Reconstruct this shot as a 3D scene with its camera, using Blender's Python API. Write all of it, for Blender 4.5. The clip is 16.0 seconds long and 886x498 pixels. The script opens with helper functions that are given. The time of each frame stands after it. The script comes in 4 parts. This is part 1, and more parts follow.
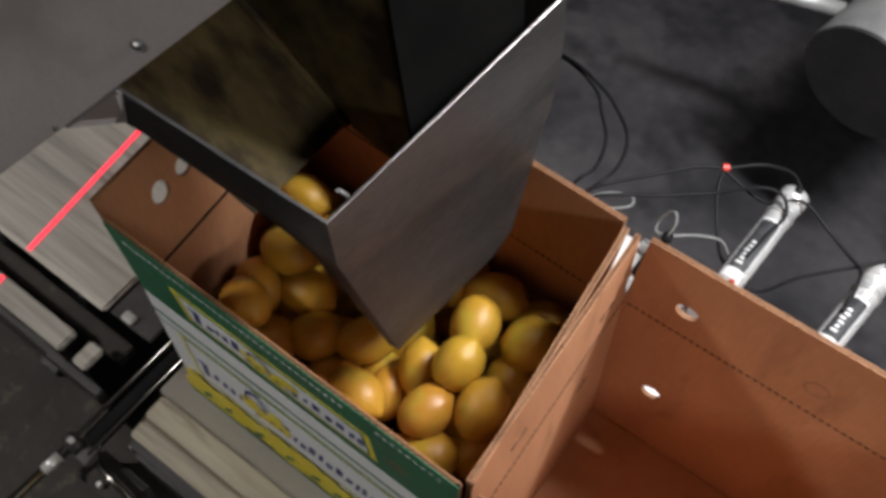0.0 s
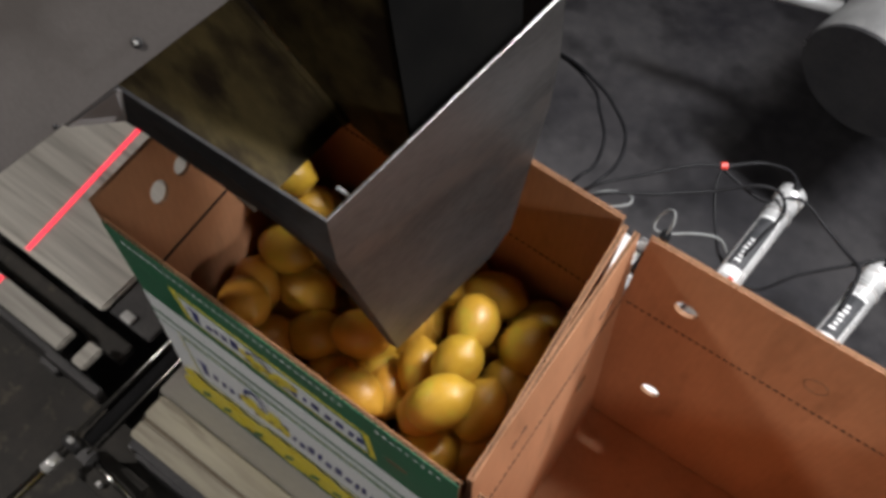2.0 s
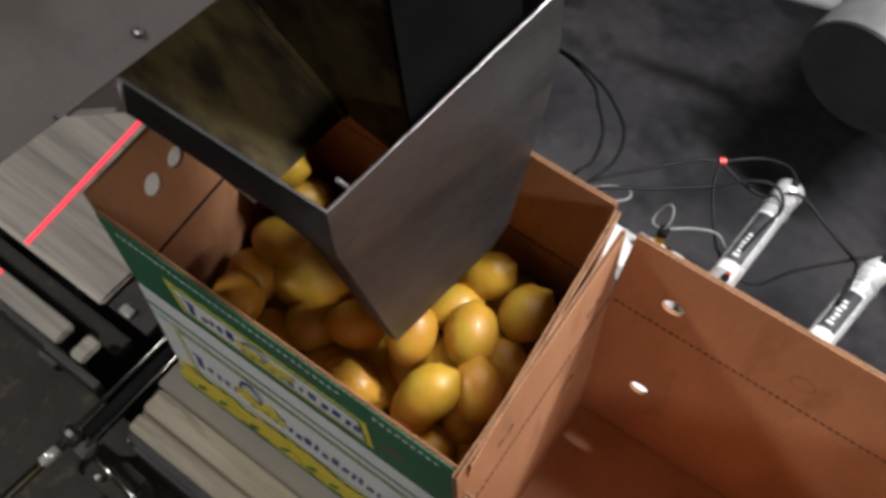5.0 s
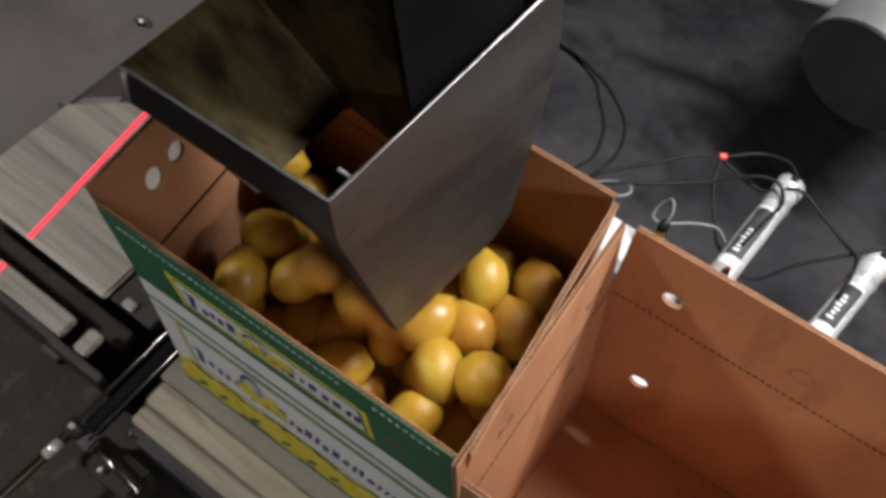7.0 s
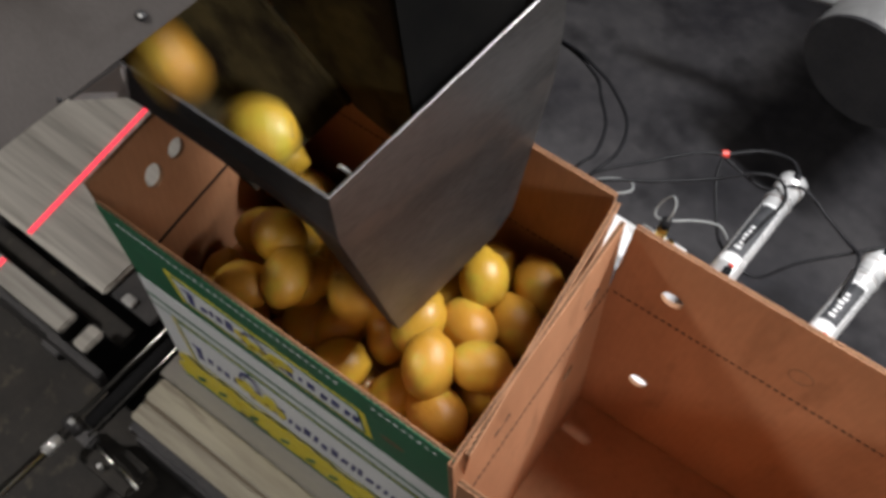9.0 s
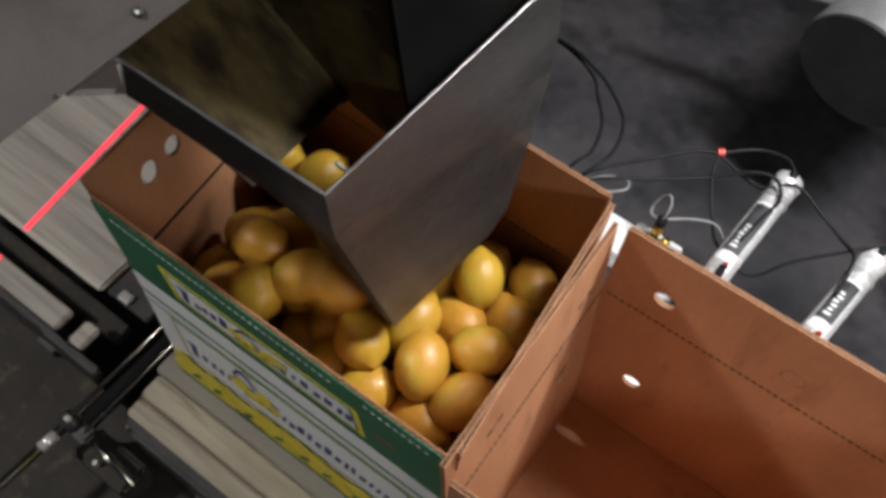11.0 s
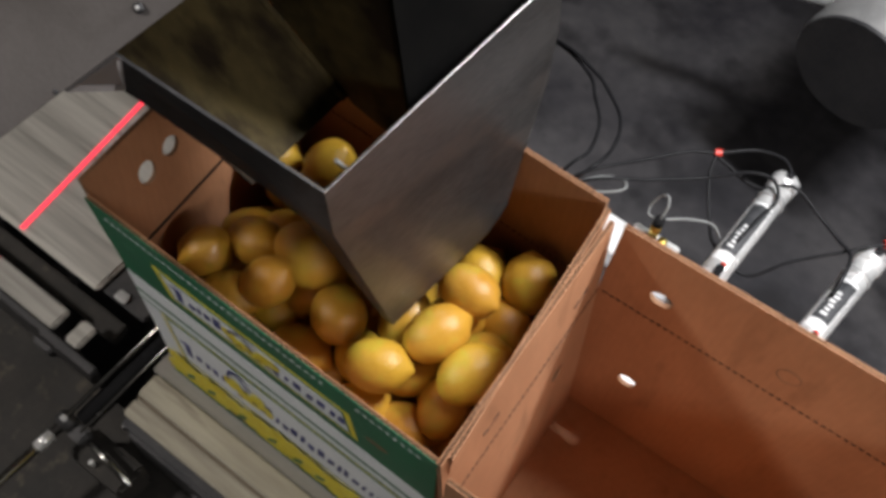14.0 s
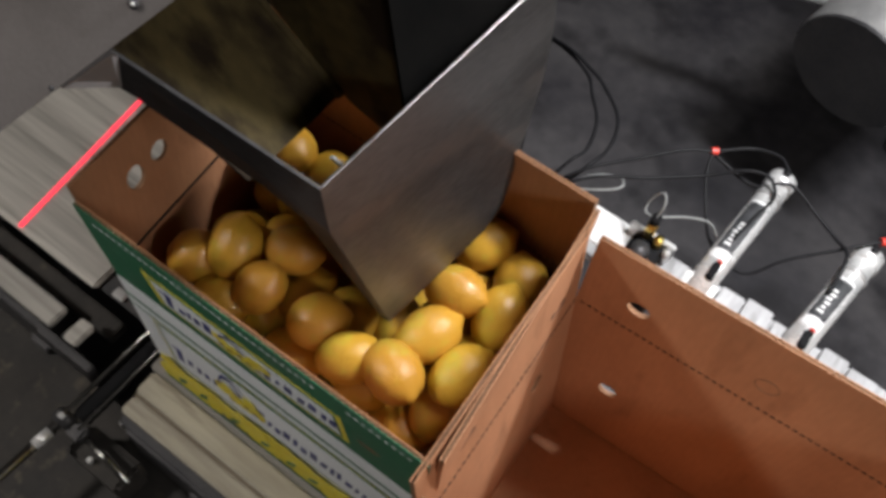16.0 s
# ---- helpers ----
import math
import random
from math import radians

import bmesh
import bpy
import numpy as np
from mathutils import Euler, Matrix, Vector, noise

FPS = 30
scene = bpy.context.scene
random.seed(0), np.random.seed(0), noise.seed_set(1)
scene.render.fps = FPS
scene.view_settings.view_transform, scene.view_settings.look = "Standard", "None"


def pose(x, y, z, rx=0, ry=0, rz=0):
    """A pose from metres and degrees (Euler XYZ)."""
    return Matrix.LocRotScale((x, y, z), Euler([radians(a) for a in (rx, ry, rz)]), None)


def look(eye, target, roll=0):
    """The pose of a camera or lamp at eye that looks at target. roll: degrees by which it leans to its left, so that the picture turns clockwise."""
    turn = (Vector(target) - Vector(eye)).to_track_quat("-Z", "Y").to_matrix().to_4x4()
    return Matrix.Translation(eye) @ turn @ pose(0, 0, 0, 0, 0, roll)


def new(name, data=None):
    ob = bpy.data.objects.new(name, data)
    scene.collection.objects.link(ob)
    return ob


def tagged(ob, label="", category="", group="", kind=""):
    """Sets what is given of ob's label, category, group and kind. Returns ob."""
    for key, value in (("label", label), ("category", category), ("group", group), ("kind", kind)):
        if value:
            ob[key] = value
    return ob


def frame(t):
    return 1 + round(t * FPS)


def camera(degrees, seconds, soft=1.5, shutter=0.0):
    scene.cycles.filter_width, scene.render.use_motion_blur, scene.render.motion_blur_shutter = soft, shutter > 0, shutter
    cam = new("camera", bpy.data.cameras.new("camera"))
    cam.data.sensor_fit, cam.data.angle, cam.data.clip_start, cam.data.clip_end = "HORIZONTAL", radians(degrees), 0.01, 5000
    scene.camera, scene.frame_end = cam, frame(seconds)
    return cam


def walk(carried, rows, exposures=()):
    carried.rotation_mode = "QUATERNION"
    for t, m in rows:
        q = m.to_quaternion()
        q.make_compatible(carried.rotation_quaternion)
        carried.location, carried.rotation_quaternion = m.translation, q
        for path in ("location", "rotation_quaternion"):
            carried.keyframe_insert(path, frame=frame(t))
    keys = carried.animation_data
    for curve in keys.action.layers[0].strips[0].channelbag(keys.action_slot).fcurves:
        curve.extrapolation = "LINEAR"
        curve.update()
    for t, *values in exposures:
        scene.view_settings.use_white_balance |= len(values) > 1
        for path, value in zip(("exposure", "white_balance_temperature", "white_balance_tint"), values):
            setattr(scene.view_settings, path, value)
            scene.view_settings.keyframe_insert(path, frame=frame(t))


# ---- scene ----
cam = camera(51.49, 16.0, soft=3.7, shutter=1.0)
CAMERA_ROWS = [
    (0.0, pose(0.5157, -0.2027, 1.2244, 29.491, -2.405, 36.616)),
    (0.5, pose(0.5159, -0.2052, 1.2253, 29.551, -2.473, 36.548)),
    (1.0, pose(0.5167, -0.2063, 1.2248, 29.566, -2.498, 36.595)),
    (1.5, pose(0.5175, -0.2075, 1.2243, 29.552, -2.466, 36.481)),
    (2.0, pose(0.5159, -0.2058, 1.2244, 29.521, -2.452, 36.409)),
    (2.5, pose(0.5163, -0.2041, 1.2244, 29.465, -2.444, 36.355)),
    (3.0, pose(0.5158, -0.2039, 1.2241, 29.404, -2.511, 36.425)),
    (3.5, pose(0.5170, -0.2066, 1.2239, 29.408, -2.543, 36.450)),
    (4.0, pose(0.5173, -0.2070, 1.2231, 29.383, -2.541, 36.420)),
    (6.5, pose(0.5227, -0.2192, 1.2235, 29.442, -2.747, 36.516)),
    (7.0, pose(0.5252, -0.2200, 1.2231, 29.473, -2.585, 36.559)),
    (7.5, pose(0.5273, -0.2191, 1.2231, 29.513, -2.476, 36.573)),
    (8.0, pose(0.5277, -0.2190, 1.2222, 29.456, -2.551, 36.621)),
    (8.5, pose(0.5234, -0.2183, 1.2192, 29.357, -2.630, 36.694)),
    (9.0, pose(0.5234, -0.2173, 1.2196, 29.220, -2.622, 36.748)),
    (11.5, pose(0.5258, -0.2195, 1.2210, 29.119, -2.871, 36.769)),
    (12.0, pose(0.5257, -0.2225, 1.2202, 29.248, -2.850, 36.769)),
    (12.5, pose(0.5254, -0.2227, 1.2198, 29.298, -2.885, 36.724)),
    (13.0, pose(0.5244, -0.2228, 1.2195, 29.415, -2.934, 36.659)),
    (13.5, pose(0.5250, -0.2229, 1.2191, 29.360, -3.125, 36.680)),
    (14.0, pose(0.5243, -0.2235, 1.2183, 29.291, -3.183, 36.687)),
    (14.5, pose(0.5238, -0.2244, 1.2187, 29.276, -3.216, 36.659)),
    (15.0, pose(0.5255, -0.2251, 1.2193, 29.297, -3.263, 36.662)),
    (15.5, pose(0.5286, -0.2252, 1.2184, 29.315, -3.237, 36.670)),
    (16.0, pose(0.5297, -0.2243, 1.2190, 29.293, -3.192, 36.696)),
]
CARTON_SHIFT = [  # seconds, metres along x and y, degrees of turn
    (0.0, -0.0004, 0.0013, -0.01),
    (1.5, -0.0005, 0.0004, 0.01),
    (2.5, -0.0012, 0.0006, 0.07),
    (3.0, -0.0032, 0.0012, 0.33),
    (3.5, -0.0053, 0.0018, 0.67),
    (4.0, -0.0062, 0.0017, 0.82),
    (6.5, -0.0079, -0.0013, 1.25),
    (7.5, -0.0080, -0.0016, 1.39),
    (8.5, -0.0077, -0.0029, 1.18),
    (9.0, -0.0077, -0.0034, 1.12),
    (11.5, -0.0073, -0.0068, 0.43),
    (12.5, -0.0067, -0.0092, 0.00),
    (13.5, -0.0072, -0.0109, -0.08),
    (14.5, -0.0078, -0.0114, -0.10),
    (15.0, -0.0076, -0.0121, -0.21),
    (15.2, -0.0079, -0.0128, -0.29),
    (15.5, -0.0084, -0.0139, -0.41),
    (16.0, -0.0086, -0.0208, 0.65),
]
EMPTY_CARTON_SHIFT = [  # seconds, metres along x and y, degrees of turn
    (0.0, -0.0004, 0.0008, 0.00),
    (1.5, -0.0001, 0.0003, 0.05),
    (2.5, -0.0005, -0.0001, 0.08),
    (3.0, -0.0019, -0.0028, 0.10),
    (3.5, -0.0042, -0.0071, 0.40),
    (4.0, -0.0056, -0.0095, 0.40),
    (6.5, -0.0067, -0.0123, 0.10),
    (7.5, -0.0066, -0.0130, 0.10),
    (8.5, -0.0078, -0.0148, 0.03),
    (9.0, -0.0084, -0.0155, 0.00),
    (11.5, -0.0081, -0.0205, -0.10),
    (12.5, -0.0097, -0.0196, -0.20),
    (13.5, -0.0103, -0.0206, -0.05),
    (14.5, -0.0103, -0.0225, 0.10),
    (15.0, -0.0111, -0.0235, 0.10),
    (15.2, -0.0165, -0.0448, 0.73),
    (15.5, -0.0171, -0.0472, 0.80),
    (16.0, -0.0178, -0.0480, 0.80),
]

walk(cam, CAMERA_ROWS)

# ---- light ----
world = bpy.data.worlds.new("hall_air")
world.use_nodes = True
scene.world = world
world.node_tree.nodes["Background"].inputs["Color"].default_value = (0.75, 0.8, 0.9, 1)
world.node_tree.nodes["Background"].inputs["Strength"].default_value = 0.09
scene.view_settings.exposure = 0.0


def area_lamp(name, eye, target, size_x, size_y, watts, colour):
    data = bpy.data.lights.new(name, "AREA")
    data.shape, data.size, data.size_y, data.energy, data.color = "RECTANGLE", size_x, size_y, watts, colour
    ob = new(name, data)
    ob.matrix_world = look(eye, target)
    return ob


area_lamp("hall_light", (0.85, 1.0, 2.70), (0.40, 0.12, 0.25), 0.25, 0.25, 17, (1.0, 0.955, 0.915))
area_lamp("hall_light", (-1.25, -1.05, 1.98), (0.2, 0.05, 0.1), 0.25, 0.25, 28, (1.0, 0.94, 0.88))
area_lamp("hall_light", (1.95, -0.30, 1.45), (0.4, 0.1, 0.25), 0.5, 0.25, 11, (1.0, 0.97, 0.94))
# fill lamp added to brighten the air cylinders and nearby floor
area_lamp("cylinder_fill", (0.78, 0.74, 1.40), (0.78, 0.741, 0.0), 0.30, 0.10, 30, (0.98, 0.98, 1.0))


# ---- materials ----
def material(name, dark, light, rough=0.6, metal=0.0, scale=8.0, fine=60.0, bump=0.1, stretch=(1, 1, 1), spots=None, spot_amount=0.62,
             rough_var=0.1, per_object=0.0, coat=0.0, flutes=0.0):
    """Two colours mixed by coarse noise, fine grain, relief, and an optional stain colour."""
    m = bpy.data.materials.new(name)
    m.use_nodes = True
    n, l = m.node_tree.nodes, m.node_tree.links
    b = n["Principled BSDF"]
    co = n.new("ShaderNodeTexCoord")
    mp = n.new("ShaderNodeMapping")
    mp.inputs["Scale"].default_value = stretch
    l.new(co.outputs["Object"], mp.inputs["Vector"])

    def noise_at(s, detail=4.0):
        t = n.new("ShaderNodeTexNoise")
        t.inputs["Scale"].default_value, t.inputs["Detail"].default_value = s, detail
        l.new(mp.outputs["Vector"], t.inputs["Vector"])
        return t.outputs["Fac"]

    def ramp(src, a, c):
        r = n.new("ShaderNodeMapRange")
        r.inputs["From Min"].default_value, r.inputs["From Max"].default_value = a, c
        l.new(src, r.inputs["Value"])
        return r.outputs["Result"]

    def mix(fac, a, c):
        x = n.new("ShaderNodeMix")
        x.data_type = "RGBA"
        l.new(fac, x.inputs["Factor"])
        for slot, v in ((6, a), (7, c)):
            if isinstance(v, tuple):
                x.inputs[slot].default_value = (*v, 1)
            else:
                l.new(v, x.inputs[slot])
        return x.outputs[2]

    coarse, grain = noise_at(scale), noise_at(fine, 6.0)
    both = n.new("ShaderNodeMath")
    both.operation = "MULTIPLY_ADD"
    l.new(grain, both.inputs[0])
    both.inputs[1].default_value = 0.35
    l.new(coarse, both.inputs[2])
    colour = mix(ramp(both.outputs[0], 0.45, 0.95), dark, light)
    if spots:
        colour = mix(ramp(noise_at(scale * 2.3, 8.0), spot_amount - 0.06, spot_amount + 0.1), colour, spots)
    if per_object:
        info = n.new("ShaderNodeObjectInfo")
        hue = n.new("ShaderNodeHueSaturation")
        l.new(colour, hue.inputs["Color"])
        r = n.new("ShaderNodeMapRange")
        r.inputs["To Min"].default_value, r.inputs["To Max"].default_value = 0.5 - per_object, 0.5 + per_object
        l.new(info.outputs["Random"], r.inputs["Value"])
        l.new(r.outputs["Result"], hue.inputs["Hue"])
        v = n.new("ShaderNodeMapRange")
        v.inputs["To Min"].default_value, v.inputs["To Max"].default_value = 1 - 9 * per_object, 1 + 4 * per_object
        w = n.new("ShaderNodeMath")
        w.operation = "FRACT"
        k = n.new("ShaderNodeMath")
        k.operation = "MULTIPLY"
        k.inputs[1].default_value = 7.31
        l.new(info.outputs["Random"], k.inputs[0])
        l.new(k.outputs[0], w.inputs[0])
        l.new(w.outputs[0], v.inputs["Value"])
        l.new(v.outputs["Result"], hue.inputs["Value"])
        colour = hue.outputs["Color"]
    if flutes:
        flat = n.new("ShaderNodeMapping")
        flat.inputs["Scale"].default_value = (1, 1, 0)
        l.new(co.outputs["Object"], flat.inputs["Vector"])
        wave = n.new("ShaderNodeTexWave")
        wave.bands_direction = "DIAGONAL"
        wave.inputs["Scale"].default_value, wave.inputs["Distortion"].default_value, wave.inputs["Detail Scale"].default_value = 78, 0.6, 0.5
        l.new(flat.outputs["Vector"], wave.inputs["Vector"])
        dim = n.new("ShaderNodeMix")
        dim.data_type, dim.blend_type = "RGBA", "MULTIPLY"
        dim.inputs["Factor"].default_value = flutes
        l.new(colour, dim.inputs[6])
        l.new(wave.outputs["Color"], dim.inputs[7])
        colour = dim.outputs[2]
    l.new(colour, b.inputs["Base Color"])
    r = n.new("ShaderNodeMapRange")
    r.inputs["To Min"].default_value, r.inputs["To Max"].default_value = max(0.02, rough - rough_var), min(1, rough + rough_var)
    l.new(coarse, r.inputs["Value"])
    l.new(r.outputs["Result"], b.inputs["Roughness"])
    b.inputs["Metallic"].default_value = metal
    b.inputs["Coat Weight"].default_value = coat
    if bump:
        bp = n.new("ShaderNodeBump")
        bp.inputs["Strength"].default_value, bp.inputs["Distance"].default_value = bump, 0.002
        l.new(grain, bp.inputs["Height"])
        l.new(bp.outputs["Normal"], b.inputs["Normal"])
    return m


M = {}
M["kraft"] = material("kraft_board", (0.345, 0.157, 0.075), (0.485, 0.235, 0.118), 0.75, 0, 9, 140, 0.15, (1, 1, 0.35), (0.27, 0.12, 0.055), 0.66, flutes=0.03)
M["kraft_edge"] = material("kraft_board_edge", (0.17, 0.088, 0.045), (0.30, 0.17, 0.095), 0.85, 0, 60, 300, 0.3)
M["cut"] = material("cut_and_flute_shade", (0.045, 0.022, 0.013), (0.09, 0.045, 0.026), 0.9, 0, 60, 300, 0.1)
M["shaft"] = material("dull_bright_shaft", (0.30, 0.29, 0.27), (0.50, 0.48, 0.45), 0.24, 1.0, 20, 200, 0.05)
M["green"] = material("green_print", (0.008, 0.10, 0.045), (0.018, 0.155, 0.072), 0.5, 0, 14, 160, 0.08, (1, 1, 1), (0.05, 0.2, 0.11), 0.68)
M["white_print"] = material("white_print", (0.74, 0.77, 0.81), (0.85, 0.87, 0.89), 0.5, 0, 20, 160, 0.06)
M["yellow_print"] = material("yellow_print", (0.74, 0.58, 0.02), (0.86, 0.74, 0.05), 0.5, 0, 45, 160, 0.06, (1, 1, 1), (0.75, 0.75, 0.35), 0.64)
M["blue_print"] = material("blue_print", (0.015, 0.02, 0.12), (0.04, 0.055, 0.24), 0.5, 0, 40, 160, 0.05)
M["brown_print"] = material("brown_print", (0.10, 0.05, 0.02), (0.24, 0.12, 0.05), 0.5, 0, 60, 160, 0.05)
M["lemon"] = material("lemon_peel", (0.50, 0.255, 0.024), (0.60, 0.355, 0.046), 0.36, 0, 16, 360, 0.5, (1, 1, 1), (0.50, 0.365, 0.04), 0.57, 0.08, 0.012, 0.25)
M["lemon_tip"] = material("lemon_stem_scar", (0.10, 0.09, 0.03), (0.24, 0.19, 0.06), 0.7, 0, 200, 600, 0.3)
M["steel"] = material("brushed_steel", (0.085, 0.08, 0.077), (0.21, 0.2, 0.195), 0.36, 0.85, 9, 260, 0.14, (1, 0.25, 1.0), (0.19, 0.165, 0.15), 0.62)
M["steel_edge"] = material("bare_steel_edge", (0.38, 0.37, 0.36), (0.6, 0.59, 0.58), 0.42, 1.0, 30, 300, 0.05)
M["dark_steel"] = material("dark_steel", (0.055, 0.055, 0.06), (0.11, 0.105, 0.105), 0.5, 0.6, 10, 160, 0.1)
M["worn"] = material("worn_slide", (0.032, 0.022, 0.010), (0.17, 0.128, 0.05), 0.75, 0.0, 11, 80, 0.35, (0.5, 1, 0.5), (0.024, 0.015, 0.008), 0.53)
M["worn"].node_tree.nodes["Principled BSDF"].inputs["Specular IOR Level"].default_value = 0.2
M["cover"] = material("cover_sheet", (0.17, 0.155, 0.152), (0.235, 0.215, 0.21), 0.55, 0.2, 5, 260, 0.16, (1, 1, 1), (0.15, 0.135, 0.13), 0.6)
M["belt"] = material("grey_belt", (0.20, 0.187, 0.168), (0.275, 0.258, 0.232), 0.8, 0, 10, 260, 0.2, (0.3, 1, 1))
M["slider"] = material("slider_bed", (0.28, 0.265, 0.24), (0.84, 0.81, 0.75), 0.5, 0.1, 19, 120, 0.08, (0.05, 1, 1), (0.22, 0.2, 0.175), 0.62)
M["rail"] = material("guide_rail", (0.27, 0.24, 0.19), (0.50, 0.46, 0.37), 0.55, 0, 30, 150, 0.15, (0.12, 1, 1), (0.22, 0.19, 0.15), 0.64)
M["black"] = material("black_paint", (0.006, 0.006, 0.007), (0.016, 0.016, 0.017), 0.88, 0, 12, 120, 0.1)
M["black"].node_tree.nodes["Principled BSDF"].inputs["Specular IOR Level"].default_value = 0.12
# near-black colour that stands for deep shade inside the chute
M["sooty"] = material("deep_shade_black", (0.003, 0.003, 0.003), (0.007, 0.0065, 0.006), 0.95, 0, 12, 120, 0.1)
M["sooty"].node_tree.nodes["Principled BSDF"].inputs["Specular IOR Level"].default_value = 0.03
# side plate's steel, toned darker than the deflector's
M["side_steel"] = material("dark_side_steel", (0.03, 0.029, 0.031), (0.075, 0.071, 0.07), 0.55, 0.5, 12, 160, 0.2, (1, 1, 1), (0.025, 0.02, 0.016), 0.6)
# mottled near-black that carries the shade low in the machine
M["grime"] = material("under_shade_black", (0.009, 0.008, 0.007), (0.040, 0.034, 0.029), 0.7, 0.0, 14, 90, 0.3, (1, 1, 1), (0.085, 0.07, 0.05), 0.66)
# tan strip, darker than the rails on both sides
M["groove"] = material("tan_groove", (0.12, 0.095, 0.065), (0.24, 0.195, 0.14), 0.8, 0, 30, 200, 0.2, (0.15, 1, 1))
M["rubber"] = material("black_hose", (0.006, 0.006, 0.007), (0.015, 0.015, 0.017), 0.5, 0, 40, 200, 0.05)
M["rubber"].node_tree.nodes["Principled BSDF"].inputs["Specular IOR Level"].default_value = 0.2
M["grey_hose"] = material("grey_hose", (0.20, 0.21, 0.21), (0.33, 0.34, 0.33), 0.4, 0, 40, 200, 0.05)
M["chrome"] = material("polished_steel", (0.80, 0.80, 0.80), (0.93, 0.93, 0.92), 0.27, 0.5, 20, 200, 0.03)
M["floor"] = material("concrete_floor", (0.024, 0.023, 0.029), (0.105, 0.099, 0.102), 0.6, 0, 2.6, 25, 0.2, (1, 1, 1), (0.018, 0.017, 0.020), 0.56, 0.15)
M["wall"] = material("painted_wall", (0.22, 0.22, 0.22), (0.30, 0.30, 0.29), 0.8, 0, 1.5, 40, 0.1)
M["red"] = material("red_plastic", (0.5, 0.02, 0.015), (0.7, 0.05, 0.03), 0.4, 0, 40, 200, 0.03)
M["brass"] = material("brass", (0.6, 0.42, 0.10), (0.8, 0.62, 0.2), 0.3, 1.0, 40, 200, 0.03)
M["alu"] = material("cast_aluminium", (0.5, 0.5, 0.5), (0.72, 0.72, 0.71), 0.4, 0.6, 20, 200, 0.1)
M["rail_alu"] = material("dull_aluminium", (0.24, 0.24, 0.245), (0.46, 0.46, 0.47), 0.45, 0.4, 30, 200, 0.1, (1, 0.2, 1), (0.2, 0.2, 0.2), 0.62)
M["label_dark"] = material("dark_sticker", (0.03, 0.032, 0.035), (0.07, 0.07, 0.075), 0.4, 0, 30, 200, 0.03)
M["label_white"] = material("white_sticker", (0.7, 0.7, 0.7), (0.85, 0.85, 0.85), 0.4, 0, 30, 200, 0.03)
laser = bpy.data.materials.new("laser_red")
laser.use_nodes = True
_b = laser.node_tree.nodes["Principled BSDF"]
_b.inputs["Base Color"].default_value = (0.8, 0.05, 0.06, 1)
_b.inputs["Emission Color"].default_value = (1.0, 0.06, 0.10, 1)
_b.inputs["Emission Strength"].default_value = 1.25
M["laser"] = laser


# ---- mesh helpers ----
def part(name, bm, mat, parent=None, label="", smooth=False):
    """Links a bmesh as one mesh object under a thing or a part."""
    bmesh.ops.recalc_face_normals(bm, faces=bm.faces)
    data = bpy.data.meshes.new(name)
    if smooth:
        for f in bm.faces:
            f.smooth = True
    bm.to_mesh(data)
    bm.free()
    for x in (mat if isinstance(mat, (list, tuple)) else [mat]):
        data.materials.append(M[x])
    ob = new(name, data)
    if parent:
        ob.parent = parent
    if label:
        tagged(ob, label)
    return ob


def empty(name, label, category, group="", kind="", at=(0, 0, 0)):
    ob = new(name)
    ob.empty_display_size = 0.05
    ob.location = at
    return tagged(ob, label, category, group, kind)


def box_bm(size, centre=(0, 0, 0), bevel=0.0, bm=None, turn=None):
    own = bmesh.new()
    bmesh.ops.create_cube(own, size=1)
    bmesh.ops.scale(own, verts=own.verts, vec=size)
    if bevel:
        bmesh.ops.bevel(own, geom=own.edges[:], offset=bevel, segments=2, affect="EDGES")
    if turn is not None:
        bmesh.ops.transform(own, matrix=turn, verts=own.verts)
    bmesh.ops.translate(own, verts=own.verts, vec=centre)
    return merge(bm, own)


def merge(bm, own):
    if bm is None:
        return own
    data = bpy.data.meshes.new("joined")
    own.to_mesh(data)
    own.free()
    bm.from_mesh(data)
    bpy.data.meshes.remove(data)
    return bm


def rod_bm(a, b, radius, segments=20, bm=None, bevel=0.0, radius_end=None):
    a, b = Vector(a), Vector(b)
    own = bmesh.new()
    bmesh.ops.create_cone(own, cap_ends=True, segments=segments, radius1=radius, radius2=radius if radius_end is None else radius_end, depth=(b - a).length)
    if bevel:
        caps = [e for e in own.edges if len({round(v.co.z, 5) for v in e.verts}) == 1]
        bmesh.ops.bevel(own, geom=caps, offset=bevel, segments=2, affect="EDGES")
    m = Matrix.Translation((a + b) / 2) @ (b - a).to_track_quat("Z", "Y").to_matrix().to_4x4()
    bmesh.ops.transform(own, matrix=m, verts=own.verts)
    return merge(bm, own)


